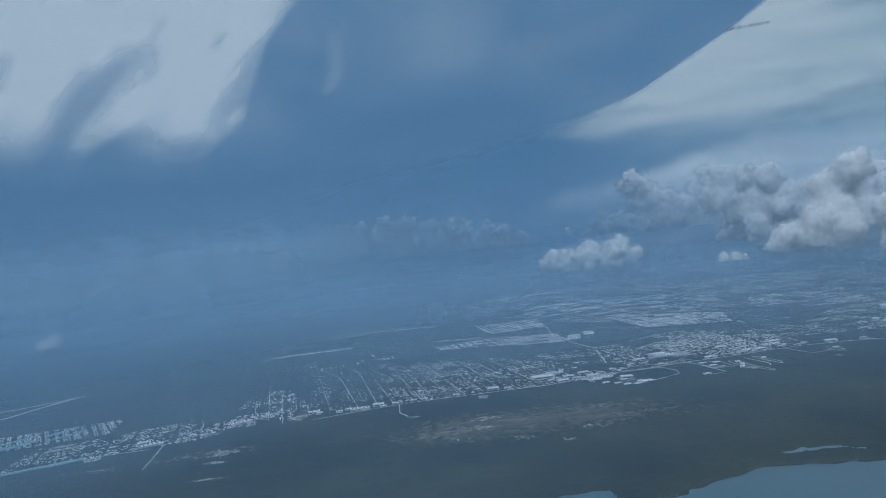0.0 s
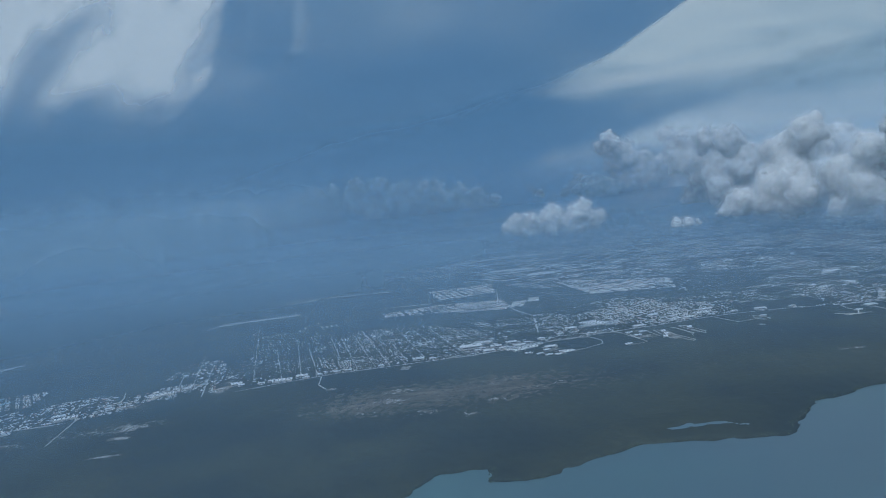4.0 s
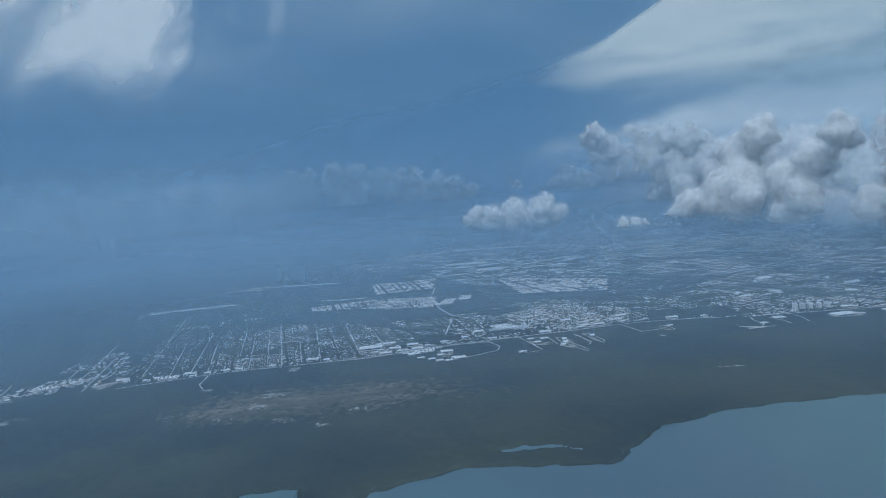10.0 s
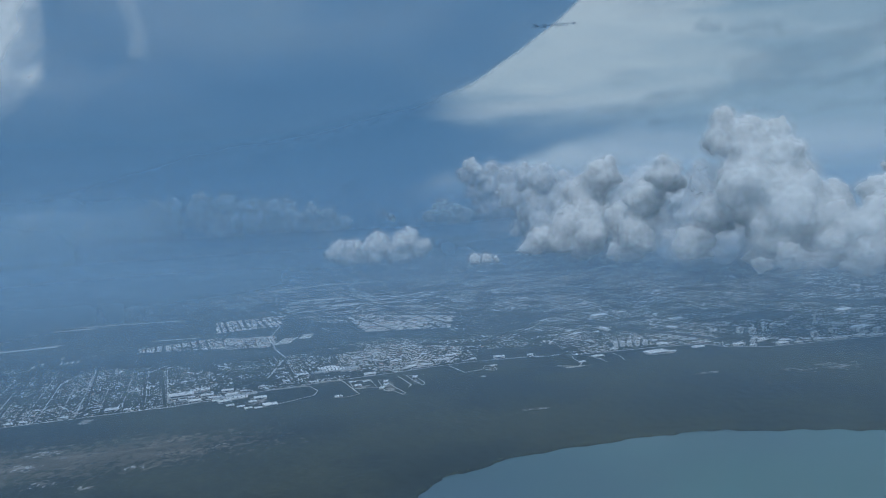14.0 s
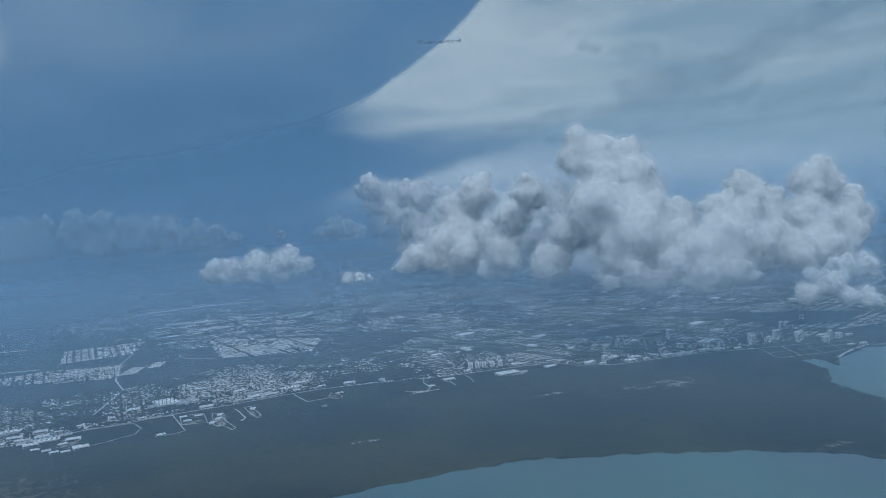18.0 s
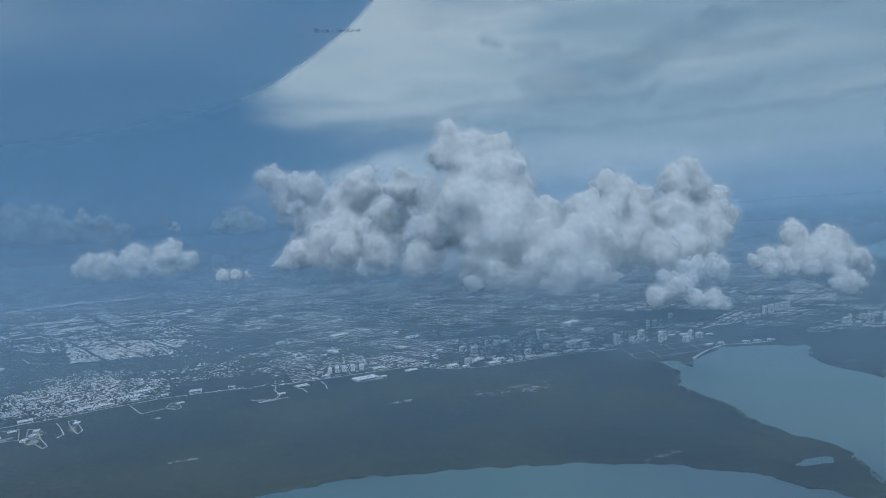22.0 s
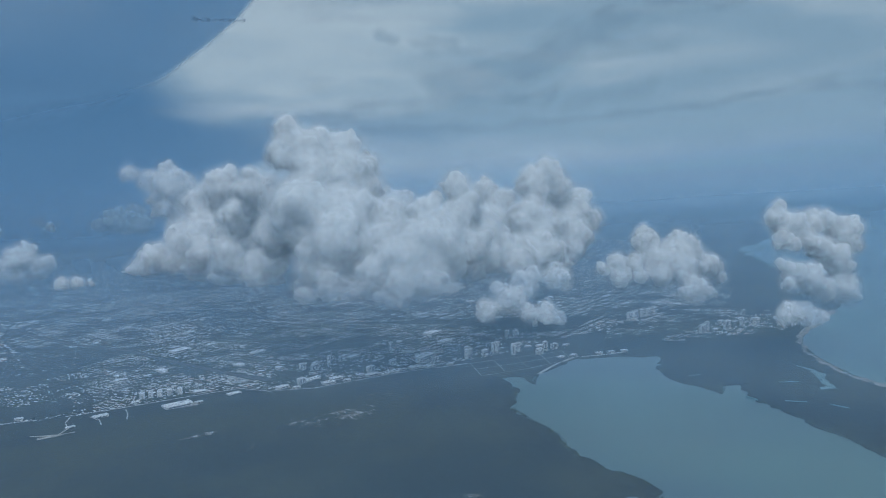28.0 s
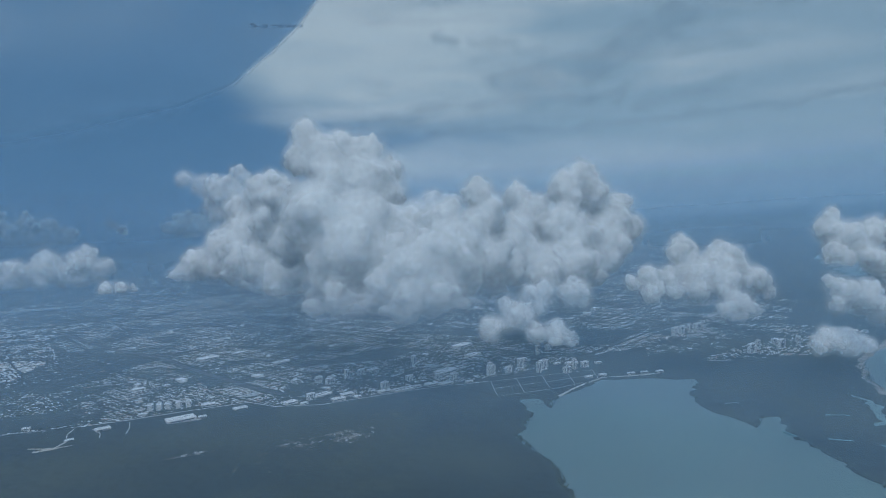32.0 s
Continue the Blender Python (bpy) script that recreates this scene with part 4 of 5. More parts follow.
def melted(name, puffs, voxel, billows, mat):
    """One skin round many balls, roughened by noise."""
    ball = bmesh.new()
    bmesh.ops.create_icosphere(ball, subdivisions=2, radius=1.0)
    bv = np.array([v.co for v in ball.verts])
    bf = np.array([[v.index for v in f.verts] for f in ball.faces])
    ball.free()
    verts = np.concatenate([bv * s + np.array(c) for c, s in puffs])
    faces = np.concatenate([bf + n * len(bv) for n in range(len(puffs))])
    ob = new(name, raw_mesh(name, verts, faces, mat))
    mod = ob.modifiers.new("melt", "REMESH")
    mod.mode, mod.voxel_size, mod.use_smooth_shade = "VOXEL", voxel, True
    calm = ob.modifiers.new("calm", "SMOOTH")
    calm.factor, calm.iterations = 0.5, 7
    for size, strength in billows:
        tex = bpy.data.textures.new("billow", "CLOUDS")
        tex.noise_scale, tex.noise_depth, tex.noise_basis = size, 2, "BLENDER_ORIGINAL" if strength > 0 else "VORONOI_F1"
        push = ob.modifiers.new("billow", "DISPLACE")
        push.texture, push.strength, push.mid_level, push.texture_coords = tex, strength, 0.5, "GLOBAL"
    done = bpy.data.meshes.new_from_object(ob.evaluated_get(bpy.context.evaluated_depsgraph_get()))
    ob.modifiers.clear()
    old, ob.data = ob.data, done
    bpy.data.meshes.remove(old)
    done.name = name
    drop_crumbs(done)
    return ob


def cumulus(label, blobs, voxel, seed, rough=1.0, mat=None):
    """A heap of cloud: big puffs with smaller ones budding from them, melted together, with thin vapour about it."""
    r = random.Random(seed)
    puffs = []
    for x, y, z, s in blobs:
        s *= 0.86
        puffs.append((Vector((x, y, z)), s))
        for _ in range(18):
            d = Vector((r.gauss(0, 1), r.gauss(0, 1), r.gauss(0, 1) + 0.25)).normalized()
            s1 = s * r.uniform(0.22, 0.5)
            c1 = Vector((x, y, z)) + d * s * r.uniform(0.62, 0.92)
            puffs.append((c1, s1))
            for _ in range(4):
                d2 = (d + 0.9 * Vector((r.gauss(0, 1), r.gauss(0, 1), r.gauss(0, 1)))).normalized()
                puffs.append((c1 + d2 * s1 * 0.85, s1 * r.uniform(0.3, 0.55)))
    core = [(c, s * 0.92) for c, s in puffs if s > voxel * 1.4]
    billows = ((voxel * 14, voxel * 4.5 * rough), (voxel * 8, voxel * -5.0 * rough), (voxel * 3.6, voxel * -2.2 * rough))
    ob = melted("cumulus_cloud", core, voxel, billows, mat or M_CLOUD)
    n = len(ob.data.vertices)
    co = np.empty(n * 3, np.float32)
    ob.data.vertices.foreach_get("co", co)
    foot, head = np.percentile(co[2::3], (2, 98))
    base = foot + 0.12 * (head - foot)
    co[2::3] = np.where(co[2::3] < base, base + 0.65 * (co[2::3] - base), co[2::3])
    ob.data.vertices.foreach_set("co", co)
    up = (co[2::3] - foot) / (head - foot) + 0.3 * (fractal(co[0::3] / (12 * voxel), co[2::3] / (12 * voxel), 91, 3) - 0.5)
    thickness(ob.data, np.ones(n) if mat in (M_WISP, M_SCRAP, M_SKYLINE) else 0.3 + 0.7 * ease(up / 0.3))
    if mat not in (M_SCRAP, M_SKYLINE):
        # thinner vapour outside, the dense heart further in
        heart = melted("cloud_heart", [(c, q - 1.3 * voxel) for c, q in core if q > 2.6 * voxel], voxel * 1.3, billows[:2], mat or M_CLOUD)
        inner = np.empty(len(heart.data.vertices) * 3, np.float32)
        heart.data.vertices.foreach_get("co", inner)
        inner[2::3] = np.where(inner[2::3] < base, base + 0.65 * (inner[2::3] - base), inner[2::3])
        heart.data.vertices.foreach_set("co", inner)
        thickness(heart.data, 0.35 + 0.65 * ease((inner[2::3] - foot) / (head - foot) / 0.3))
        heart.parent = ob
        full = np.empty(n * 4, np.float32)
        ob.data.color_attributes["thick"].data.foreach_get("color", full)
        ob.data.color_attributes["thick"].data.foreach_set("color", full * 0.6)
    coarse = voxel * 1.7
    shell = melted("vapour_fringe", [(c, s) for c, s in puffs if s > coarse * 1.2], coarse, ((voxel * 14, voxel * 4.5 * rough), (voxel * 8, voxel * -5.0 * rough)), mat if mat in (M_SKYLINE, M_SCRAP) else M_FRINGE)
    n = len(shell.data.vertices)
    co, no = np.empty(n * 3, np.float32), np.empty(n * 3, np.float32)
    shell.data.vertices.foreach_get("co", co)
    shell.data.vertex_normals.foreach_get("vector", no)
    co[2::3] = np.where(co[2::3] < base, base + 0.65 * (co[2::3] - base), co[2::3])
    fade = 0.3 + 0.7 * ease((co[2::3] - foot) / (0.3 * (head - foot)))
    for k, amount in enumerate((0.32, 0.25, 0.18, 0.12, 0.07)):
        soft = shell.data.copy()
        soft.name = "vapour_fringe"
        ridge = 0.2 + 1.6 * fractal(co[0::3] / (9 * voxel), co[2::3] / (9 * voxel) + co[1::3] / (11 * voxel), 5 + k // 2, 3)
        soft.vertices.foreach_set("co", co + no * np.repeat(ridge, 3) * voxel * 0.7 * (k - 0.5))
        fringe = new("vapour_fringe", thickness(soft, amount * fade))
        fringe.parent = ob
    bpy.data.objects.remove(shell)
    return tagged(ob, label, "cloud", "cumulus clouds over the town")


TOWER = [(484, 573, 173, 8.3), (494, 573, 162, 15.8), (516, 580, 162, 15.4), (530, 570, 156, 15.2), (502, 565, 142, 21.4), (525, 560, 133, 23.9), (479, 573, 155, 11.6), (549, 575, 147, 10.3), (479, 530, 107, 26.5), (506, 520, 98, 28.2), (486, 510, 74, 21.9), (513, 500, 72, 24.8), (537, 520, 96, 21.2), (473, 520, 60, 11.9), (470, 560, 96, 18.0), (472, 600, 71, 16.4)]
FRONT = [(527, 460, 76, 25.4), (512, 450, 60, 13.8), (548, 470, 88, 20.4), (545, 480, 104, 13.6), (580, 496, 121, 13.0), (586, 496, 107, 15.3), (567, 480, 97, 13.9), (649, 560, 119, 12.7), (658, 555, 105, 17.2), (639, 540, 93, 16.5), (528, 440, 61, 13.7), (570, 470, 79, 16.2), (487, 470, 56, 8.4)]
RIGHT = [(681, 520, 134, 10.5), (665, 520, 122, 14.2), (689, 522, 117, 14.6), (711, 525, 101, 17.3), (693, 520, 80, 24.5), (727, 525, 89, 12.1), (656, 510, 87, 24.4), (642, 490, 67, 20.1), (621, 500, 74, 18.0), (597, 490, 73, 13.4), (667, 500, 62, 16.8)]
WISP = [(523, 375, 52, 6.7), (536, 370, 58, 8.4), (548, 360, 48, 6.7), (552, 380, 64, 8.7), (581, 390, 63, 8.1), (554, 355, 46, 4.4), (512, 372, 49, 3.3), (537, 385, 61, 5.8), (540, 362, 50, 5.5)]
SHOULDER = [(514, 900, 148, 24.3), (504, 930, 123, 31.3), (466, 900, 87, 28.0), (437, 930, 69, 22.1), (412, 930, 59, 12.4), (498, 800, 86, 26.7), (483, 760, 56, 20.2), (473, 880, 56, 20.9), (496, 1100, 160, 26.5), (494, 900, 98, 26.8)]
BEHIND = [(789, 3000, 321, 35.9), (819, 3000, 275, 57.5), (860, 3000, 216, 67.1), (899, 3000, 134, 72.1), (831, 3000, 131, 52.6), (771, 3000, 276, 31.0), (742, 3000, 300, 19.1), (938, 3000, 40, 72.3), (870, 3000, 49, 57.6), (994, 3000, 169, 72.6), (1035, 3000, 85, 82.5), (982, 3000, -5, 67.7), (928, 3000, 218, 53.0), (792, 3000, 208, 38.2), (1091, 3000, 199, 83.0), (1156, 3000, 77, 88.3), (1237, 3000, 169, 98.9), (1332, 3000, 66, 99.9)]
PATCH = [(626, 3000, 136, 30.8), (659, 3000, 159, 33.2), (688, 3000, 119, 30.9), (589, 3000, 117, 23.6), (547, 3000, 108, 16.5), (715, 3000, 109, 21.4)]
EAST_A = [(679, 415, 80, 6.5), (672, 413, 75, 6.8), (682, 412, 72, 6.9), (700, 405, 77, 7.0), (695, 405, 69, 10.0), (707, 402, 69, 8.6), (679, 405, 62, 11.3), (664, 410, 63, 8.9), (648, 412, 65, 8.0), (638, 412, 62, 5.7), (648, 408, 56, 7.2), (693, 398, 58, 12.2), (714, 398, 57, 9.4), (727, 398, 54, 7.2), (729, 396, 47, 6.4), (692, 385, 45, 9.7), (684, 378, 39, 6.6), (678, 380, 43, 7.3), (700, 382, 41, 7.5), (674, 398, 54, 8.1), (660, 402, 55, 6.6), (647, 380, 43, 2.8)]
EAST_B = [(708, 335, 95, 5.0), (705, 335, 89, 7.0), (712, 333, 84, 9.3), (719, 330, 79, 7.9), (743, 335, 87, 7.5), (736, 332, 81, 9.7), (753, 335, 83, 7.7), (700, 328, 76, 6.9), (703, 322, 73, 4.8), (721, 322, 71, 7.9), (727, 320, 65, 7.2), (676, 312, 64, 4.5), (684, 310, 58, 8.6), (698, 310, 53, 9.5), (674, 308, 53, 5.2), (709, 310, 46, 9.0), (736, 320, 61, 11.0), (762, 330, 74, 13.2), (737, 315, 43, 11.0)]
EAST_C = [(603, 262, 51, 3.6), (611, 262, 51, 5.2), (621, 262, 49, 5.9), (631, 262, 46, 4.1), (617, 263, 52, 3.7), (605, 261, 49, 2.6)]
MIDDLE = [(183, 1290, 63, 20.1), (216, 1290, 61, 23.1), (256, 1295, 64, 27.3), (301, 1295, 69, 26.3), (335, 1290, 61, 14.2), (274, 1290, 48, 18.1), (225, 1285, 49, 12.0), (309, 1295, 83, 14.2)]
SMALL = [(342, 900, 53, 7.8), (357, 900, 54, 7.8), (369, 900, 51, 5.0)]
FAR = [(577, 2480, 130, 47.5), (635, 2480, 106, 35.8), (517, 2480, 118, 23.7), (607, 2480, 141, 27.8), (382, 2480, 128, 19.6), (348, 2480, 145, 15.7)]
BANK = [(-343, 2600, 217, 29.3), (-252, 2600, 218, 37.4), (-170, 2600, 217, 37.2), (-89, 2600, 192, 45.3), (-14, 2600, 183, 41.1), (43, 2600, 187, 32.8), (118, 2600, 166, 32.8), (176, 2600, 154, 36.9), (232, 2600, 122, 28.7), (-73, 2600, 148, 49.4), (77, 2600, 133, 41.0), (-380, 2650, 150, 70), (-180, 2650, 130, 80), (0, 2650, 110, 70), (150, 2650, 90, 60)]
STREAK = [(-1267, 2700, 204, 21.4), (-1138, 2700, 199, 21.0), (-1009, 2700, 195, 23.0), (-880, 2700, 199, 24.9), (-771, 2700, 213, 26.9), (-664, 2700, 201, 24.4), (-492, 2700, 201, 28.5), (-1050, 2740, 130, 80), (-850, 2740, 130, 85), (-650, 2740, 130, 85), (-480, 2740, 130, 80), (-1220, 2740, 130, 70)]
SHOULDER += [(383, 1274, 212, 9), (370, 1274, 217, 6), (396, 1274, 208, 9), (413, 1270, 205, 8), (430, 1260, 200, 10), (455, 1250, 190, 15), (480, 1230, 176, 19), (490, 1170, 166, 22)]
TOWER += [(505, 560, 128, 21), (522, 558, 118, 21), (490, 560, 122, 18), (477, 480, 60, 13.0), (494, 470, 59, 12.8), (485, 600, 124, 16.5), (489, 680, 132, 18.9), (485, 720, 109, 22.2), (472, 720, 74, 22.1), (468, 600, 65, 18.2), (497, 800, 153, 14.8), (468, 500, 54, 9.3), (488, 500, 89, 21.5)]
FRONT += [(502, 452, 55, 9.2), (521, 448, 54, 8.6), (550, 462, 67, 13.2), (506, 470, 71, 17.0), (479, 465, 53, 6.0), (542, 440, 56, 5.9)]
RIGHT += [(604, 500, 91, 14.9), (618, 482, 60, 14.0), (666, 492, 54, 12.5), (688, 505, 64, 13.0), (592, 480, 70, 13.1), (573, 470, 65, 10.9)]
SHOULDER += [(483, 860, 74, 24.3), (452, 900, 69, 20.0), (475, 780, 52, 16.1), (523, 800, 119, 17.9)]
MIDDLE += [(196, 1285, 50, 14.0), (244, 1285, 44, 14.0), (294, 1290, 44, 16.1), (324, 1290, 47, 14.2), (168, 1290, 60, 12.0)]
BANK += [(-263, 2640, 172, 63.3), (-372, 2640, 179, 55.3), (-152, 2640, 154, 62.9), (192, 2640, 113, 41.6), (-443, 2640, 203, 29.9), (-531, 2640, 210, 25.9), (-619, 2640, 210, 26.1), (-705, 2640, 216, 26.3), (311, 2600, 121, 24.6)]
STREAK += [(-1204, 2700, 185, 33.0), (-1076, 2700, 179, 32.5), (-947, 2700, 177, 32.0), (-816, 2700, 188, 31.5), (-602, 2700, 185, 30.9), (-537, 2700, 191, 30.8), (-427, 2700, 215, 34.9), (-709, 2700, 182, 31.2)]
MASS = [(532, 1400, 144, 36.7), (553, 1300, 118, 43.0), (615, 1300, 113, 45.8), (635, 1200, 118, 46.0), (703, 1200, 118, 50.2), (716, 1100, 109, 49.0), (779, 1100, 96, 48.2), (775, 1000, 93, 44.9), (571, 1300, 65, 32.4), (603, 1200, 59, 35.5), (680, 1200, 49, 36.4), (704, 1100, 44, 34.2), (715, 1000, 41, 30.1), (551, 1400, 83, 28.7), (747, 950, 40, 29.4), (517, 1400, 178, 20.6), (725, 1200, 155, 26.4), (597, 1300, 155, 23.9)]
MASS += [(641, 1100, 75, 37.4), (699, 1100, 85, 38.2), (700, 1000, 71, 39.9), (611, 900, 47, 28.2), (602, 1000, 41, 27.2), (675, 900, 42, 32.3), (624, 1200, 77, 36.1), (546, 1100, 56, 22.7), (709, 900, 70, 32.8), (647, 1250, 121, 31.4), (601, 1300, 126, 32.2), (551, 1350, 126, 30.7), (678, 1200, 122, 30.6), (539, 1250, 83, 26.5), (703, 1000, 112, 26.6)]


def nearer(blobs, k=0.86):
    """The same heap drawn in towards the town."""
    return [(190 + k * (x - 190), 40 + k * (y - 40), 104 + k * (z - 104), k * s) for x, y, z, s in blobs]


cumulus("broad hazy mass of cumulus behind the city", MASS, 3.2, 18, mat=M_FAR_CLOUD)
cumulus("towering grey-white cumulus with a cauliflower crown", TOWER, 1.9, 1)
cumulus("billowing grey-white cumulus mass over the city", FRONT, 1.7, 2)
cumulus("tall white cumulus turret", RIGHT, 1.7, 3)
cumulus("ragged low grey cloud shreds", WISP, 1.0, 4, 1.4, mat=M_WISP)
cumulus("grey-white shoulder of cumulus", SHOULDER, 2.6, 5, mat=M_FAR_CLOUD)
cumulus("distant hazy cumulus slope", BEHIND, 5.0, 6, mat=M_FAR_CLOUD)
cumulus("small hazy cumulus beside the far slope", PATCH, 4.6, 20, mat=M_FAR_CLOUD)
cumulus("white fair-weather cumulus near the coast", EAST_A, 1.2, 7)
cumulus("white cumulus column by the sea", EAST_B, 1.2, 8)
cumulus("small low white cloud puff", EAST_C, 0.8, 9, 1.3, mat=M_WISP)
cumulus("flat-based white cumulus over the plain", MIDDLE, 2.4, 10)
cumulus("small white cloud puff over the plain", SMALL, 1.4, 11)
cumulus("far blue-grey cumulus heap", nearer(FAR), 4.5, 12, mat=M_SKYLINE)
cumulus("long far bank of blue-grey cumulus", nearer(BANK), 5.0, 13, mat=M_SKYLINE)
cumulus("long far streak of blue-grey cloud", nearer(STREAK), 6.0, 14, mat=M_SKYLINE)
cumulus("dark ragged scrap of cloud under the storm rim", [(606 + 5 * k, 1442 + 3.2 * k, 481 + 1.1 * k, 3.0 + 2.6 * abs(math.sin(k * 0.7 + 0.6)) * (1 - k / 26)) for k in range(24)], 1.2, 17, mat=M_SCRAP)
cumulus("tiny bright white cloud", [(-458, 800, 45, 8.0), (-449, 800, 48, 8.4), (-466, 800, 43, 6.0)], 1.2, 15)


def sheet(name, X, Y, Z, thick, mat, whole=False):
    """A sheet over a grid of places, thinning out to nothing where thick falls to nought."""
    idx = np.arange(X.size).reshape(X.shape)
    q = np.stack([idx[:-1, :-1], idx[:-1, 1:], idx[1:, 1:], idx[1:, :-1]], -1).reshape(-1, 4)
    keep = (thick.ravel()[q] > 0).any(1) | whole
    me = raw_mesh(name, np.stack([X, Y, Z], -1).reshape(-1, 3), q[keep], mat, True)
    return new(name, thickness(me, thick))


CENTRE = (354.0, 67.0, 109.0)


def ceiling_grid(bearings, rises, z):
    """Places on a level sheet of cloud at height z, by bearing and rise from the middle of the town's shore."""
    A, R = np.meshgrid(bearings, rises)
    far = (np.maximum(np.tan(np.radians(R)) / (z - CENTRE[2]), 1e-9) ** 6 + 4300.0 ** -6) ** (-1 / 6)
    return A, R, CENTRE[0] + far * np.sin(np.radians(A)), CENTRE[1] + far * np.cos(np.radians(A))


def stroke(A, R, line, width):
    """How near each place lies to a line: 1 on it, 0 beyond its width."""
    return ease(1 - edge_distance(A, R, line, False) / width)


def storm_deck():
    """The dark underside of the storm's spreading top: an uneven belly with a clean rim to the east and a torn one to the west."""
    A, R, X, Y = ceiling_grid(np.arange(-85, 100, 0.25), np.arange(-3, 25, 0.2), 600.0)
    rim = [(-120, 120), (-120, -60), (-26, -60), (-26, 0.5), (-15, 3.4), (-6, 5.6), (0, 7.3), (4.4, 8.8), (7.7, 10.3), (11.7, 13.0), (14.0, 15.0), (15.6, 16.9), (18.0, 20.5), (22, 30), (30, 120)]
    e = edge_distance(A, R, rim) * np.where(inside(A, R, rim), 1, -1)
    e = e + 0.5 * (fractal(A / 2.2, R / 2.2, 61, 3) - 0.5) * ease((13 - R) / 4)
    soft = 0.55 + 3.4 * ease((11.5 - R) / 4.5)
    thick = ease(e / soft + 0.25)
    # torn west side: bright gaps that reach down between dark lobes
    torn = (-24.8 - A) + 5.0 * (fractal(A / 6, R / 8, 71, 5) - 0.5) + 3.6 * (fractal(A / 2.0, R / 2.6, 73, 5) - 0.5)
    open_sky = ease((torn + 0.4) / 2.6) * ease((R - 7.6 + 6 * (fractal(A / 3.5, R / 5, 75, 5) - 0.5)) / 5)
    lobes = np.maximum(stroke(A, R, [(-34.5, 15), (-35.5, 11)], 3.6), stroke(A, R, [(-42, 12.5), (-44, 10.5)], 3.5))
    thick *= 1 - open_sky * np.clip(0.98 - 0.5 * lobes * (0.4 + 1.2 * fractal(A / 2, R / 2, 77, 5)) - 1.5 * np.clip(fractal(A / 3.2, R / 4.2, 79, 6) - 0.44, 0, 1), 0.12, 0.68)
    # paler swells and one pale arc in the belly, and a dark hollow beside it
    pale = 0.2 * stroke(A, R, [(-16, 21), (-10, 16)], 6) + 0.14 * stroke(A, R, [(-20.5, 17.5), (-18.6, 15.2), (-18.2, 13.6)], 0.9) + 0.1 * fractal(A / 9, R / 5, 67, 4)
    thick *= 1 - np.clip(pale - 0.16 * stroke(A, R, [(-25, 14.5), (-21, 13.8)], 3.2), 0, 0.4)
    thick *= (0.6 + 0.4 * ease((R - 6.2) / 2.2)) * ease((R - 0.5) / 2.5) * ease((25 - R) / 3)
    belly = CENTRE[2] + np.hypot(X - CENTRE[0], Y - CENTRE[1]) * np.tan(np.radians(R)) - 20 * fractal(X / 420, Y / 700, 67, 2)
    deck = sheet("storm_cloud", X, Y, belly, np.maximum(thick, 0.008), M_STORM, True)
    tagged(deck, "dark slate-blue spreading underside of a storm cloud", "cloud")


def high_wisps():
    """Thin dark streaks of cloud hanging below the bright high sheet."""
    A, R, X, Y = ceiling_grid(np.arange(-85, 100, 0.25), np.arange(-3, 24, 0.2), 500.0)
    wob = 1.4 * (fractal(A / 3, R / 1.2, 121, 4) - 0.5)
    a, r = A + 2 * wob, R + 0.9 * wob
    thick = 0.55 * stroke(a, r, [(24.6, 13.6), (26.2, 13.2)], 0.6) + 0.4 * stroke(a, r, [(27.5, 12.9), (30, 12.5)], 0.9)
    thick += 0.6 * stroke(a, r, [(29, 9.6), (33, 9.7), (36.5, 10.4), (39, 11.9), (43, 13.4)], 1.9) + 0.34 * stroke(a, r, [(43, 13.4), (52, 14.4), (60, 14.2)], 1.8)
    thick += 0.4 * stroke(a, r, [(18, 7.4), (25, 8.1), (33, 8.2), (38, 8.0)], 0.9) + 0.24 * stroke(a, r, [(40, 7.4), (46, 8.0)], 0.9)
    thick += 0.3 * stroke(a, r, [(24, 6.6), (34, 6.0), (48, 6.2), (58, 7.0)], 0.7)
    thick += 0.26 * ease((fractal(A / 10, R / 2.2, 131, 4) - 0.5) * 5)
    thick *= 0.55 + 0.9 * fractal(a / 1.6, r / 0.5, 141, 4)
    thick = np.clip(0.75 * thick, 0, 0.46) * ease((R - 5.2) / 1.2) * ease((A - 15) / 6) * ease((24 - R) / 4)
    far = np.hypot(X - CENTRE[0], Y - CENTRE[1]) * np.tan(np.radians(R))
    layer = np.clip(1 - np.sqrt(1 - thick), 0.006, 0.23)
    deck = sheet("high_cloud", X, Y, CENTRE[2] + far, layer, M_STREAK, True)
    tagged(deck, "thin grey-blue streaks of high cloud", "cloud")
    sheet("upper_layer", X, Y, CENTRE[2] + far + 6, layer, M_STREAK, True).parent = deck


storm_deck()
high_wisps()

# ---- blue haze sheets and rain ----


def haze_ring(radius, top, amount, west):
    """A see-through blue sheet standing in for haze at one distance, thick near the middle of its height and fading
    above and below.
    """
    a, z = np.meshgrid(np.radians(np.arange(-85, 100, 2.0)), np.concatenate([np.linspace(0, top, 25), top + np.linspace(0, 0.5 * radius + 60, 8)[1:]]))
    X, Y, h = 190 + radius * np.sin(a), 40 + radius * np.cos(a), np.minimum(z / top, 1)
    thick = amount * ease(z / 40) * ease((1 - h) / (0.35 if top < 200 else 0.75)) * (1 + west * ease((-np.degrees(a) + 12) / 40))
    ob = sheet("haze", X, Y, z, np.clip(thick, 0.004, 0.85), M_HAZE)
    tagged(ob, "see-through blue sheet standing in for haze over the far land", "haze", kind="structure")


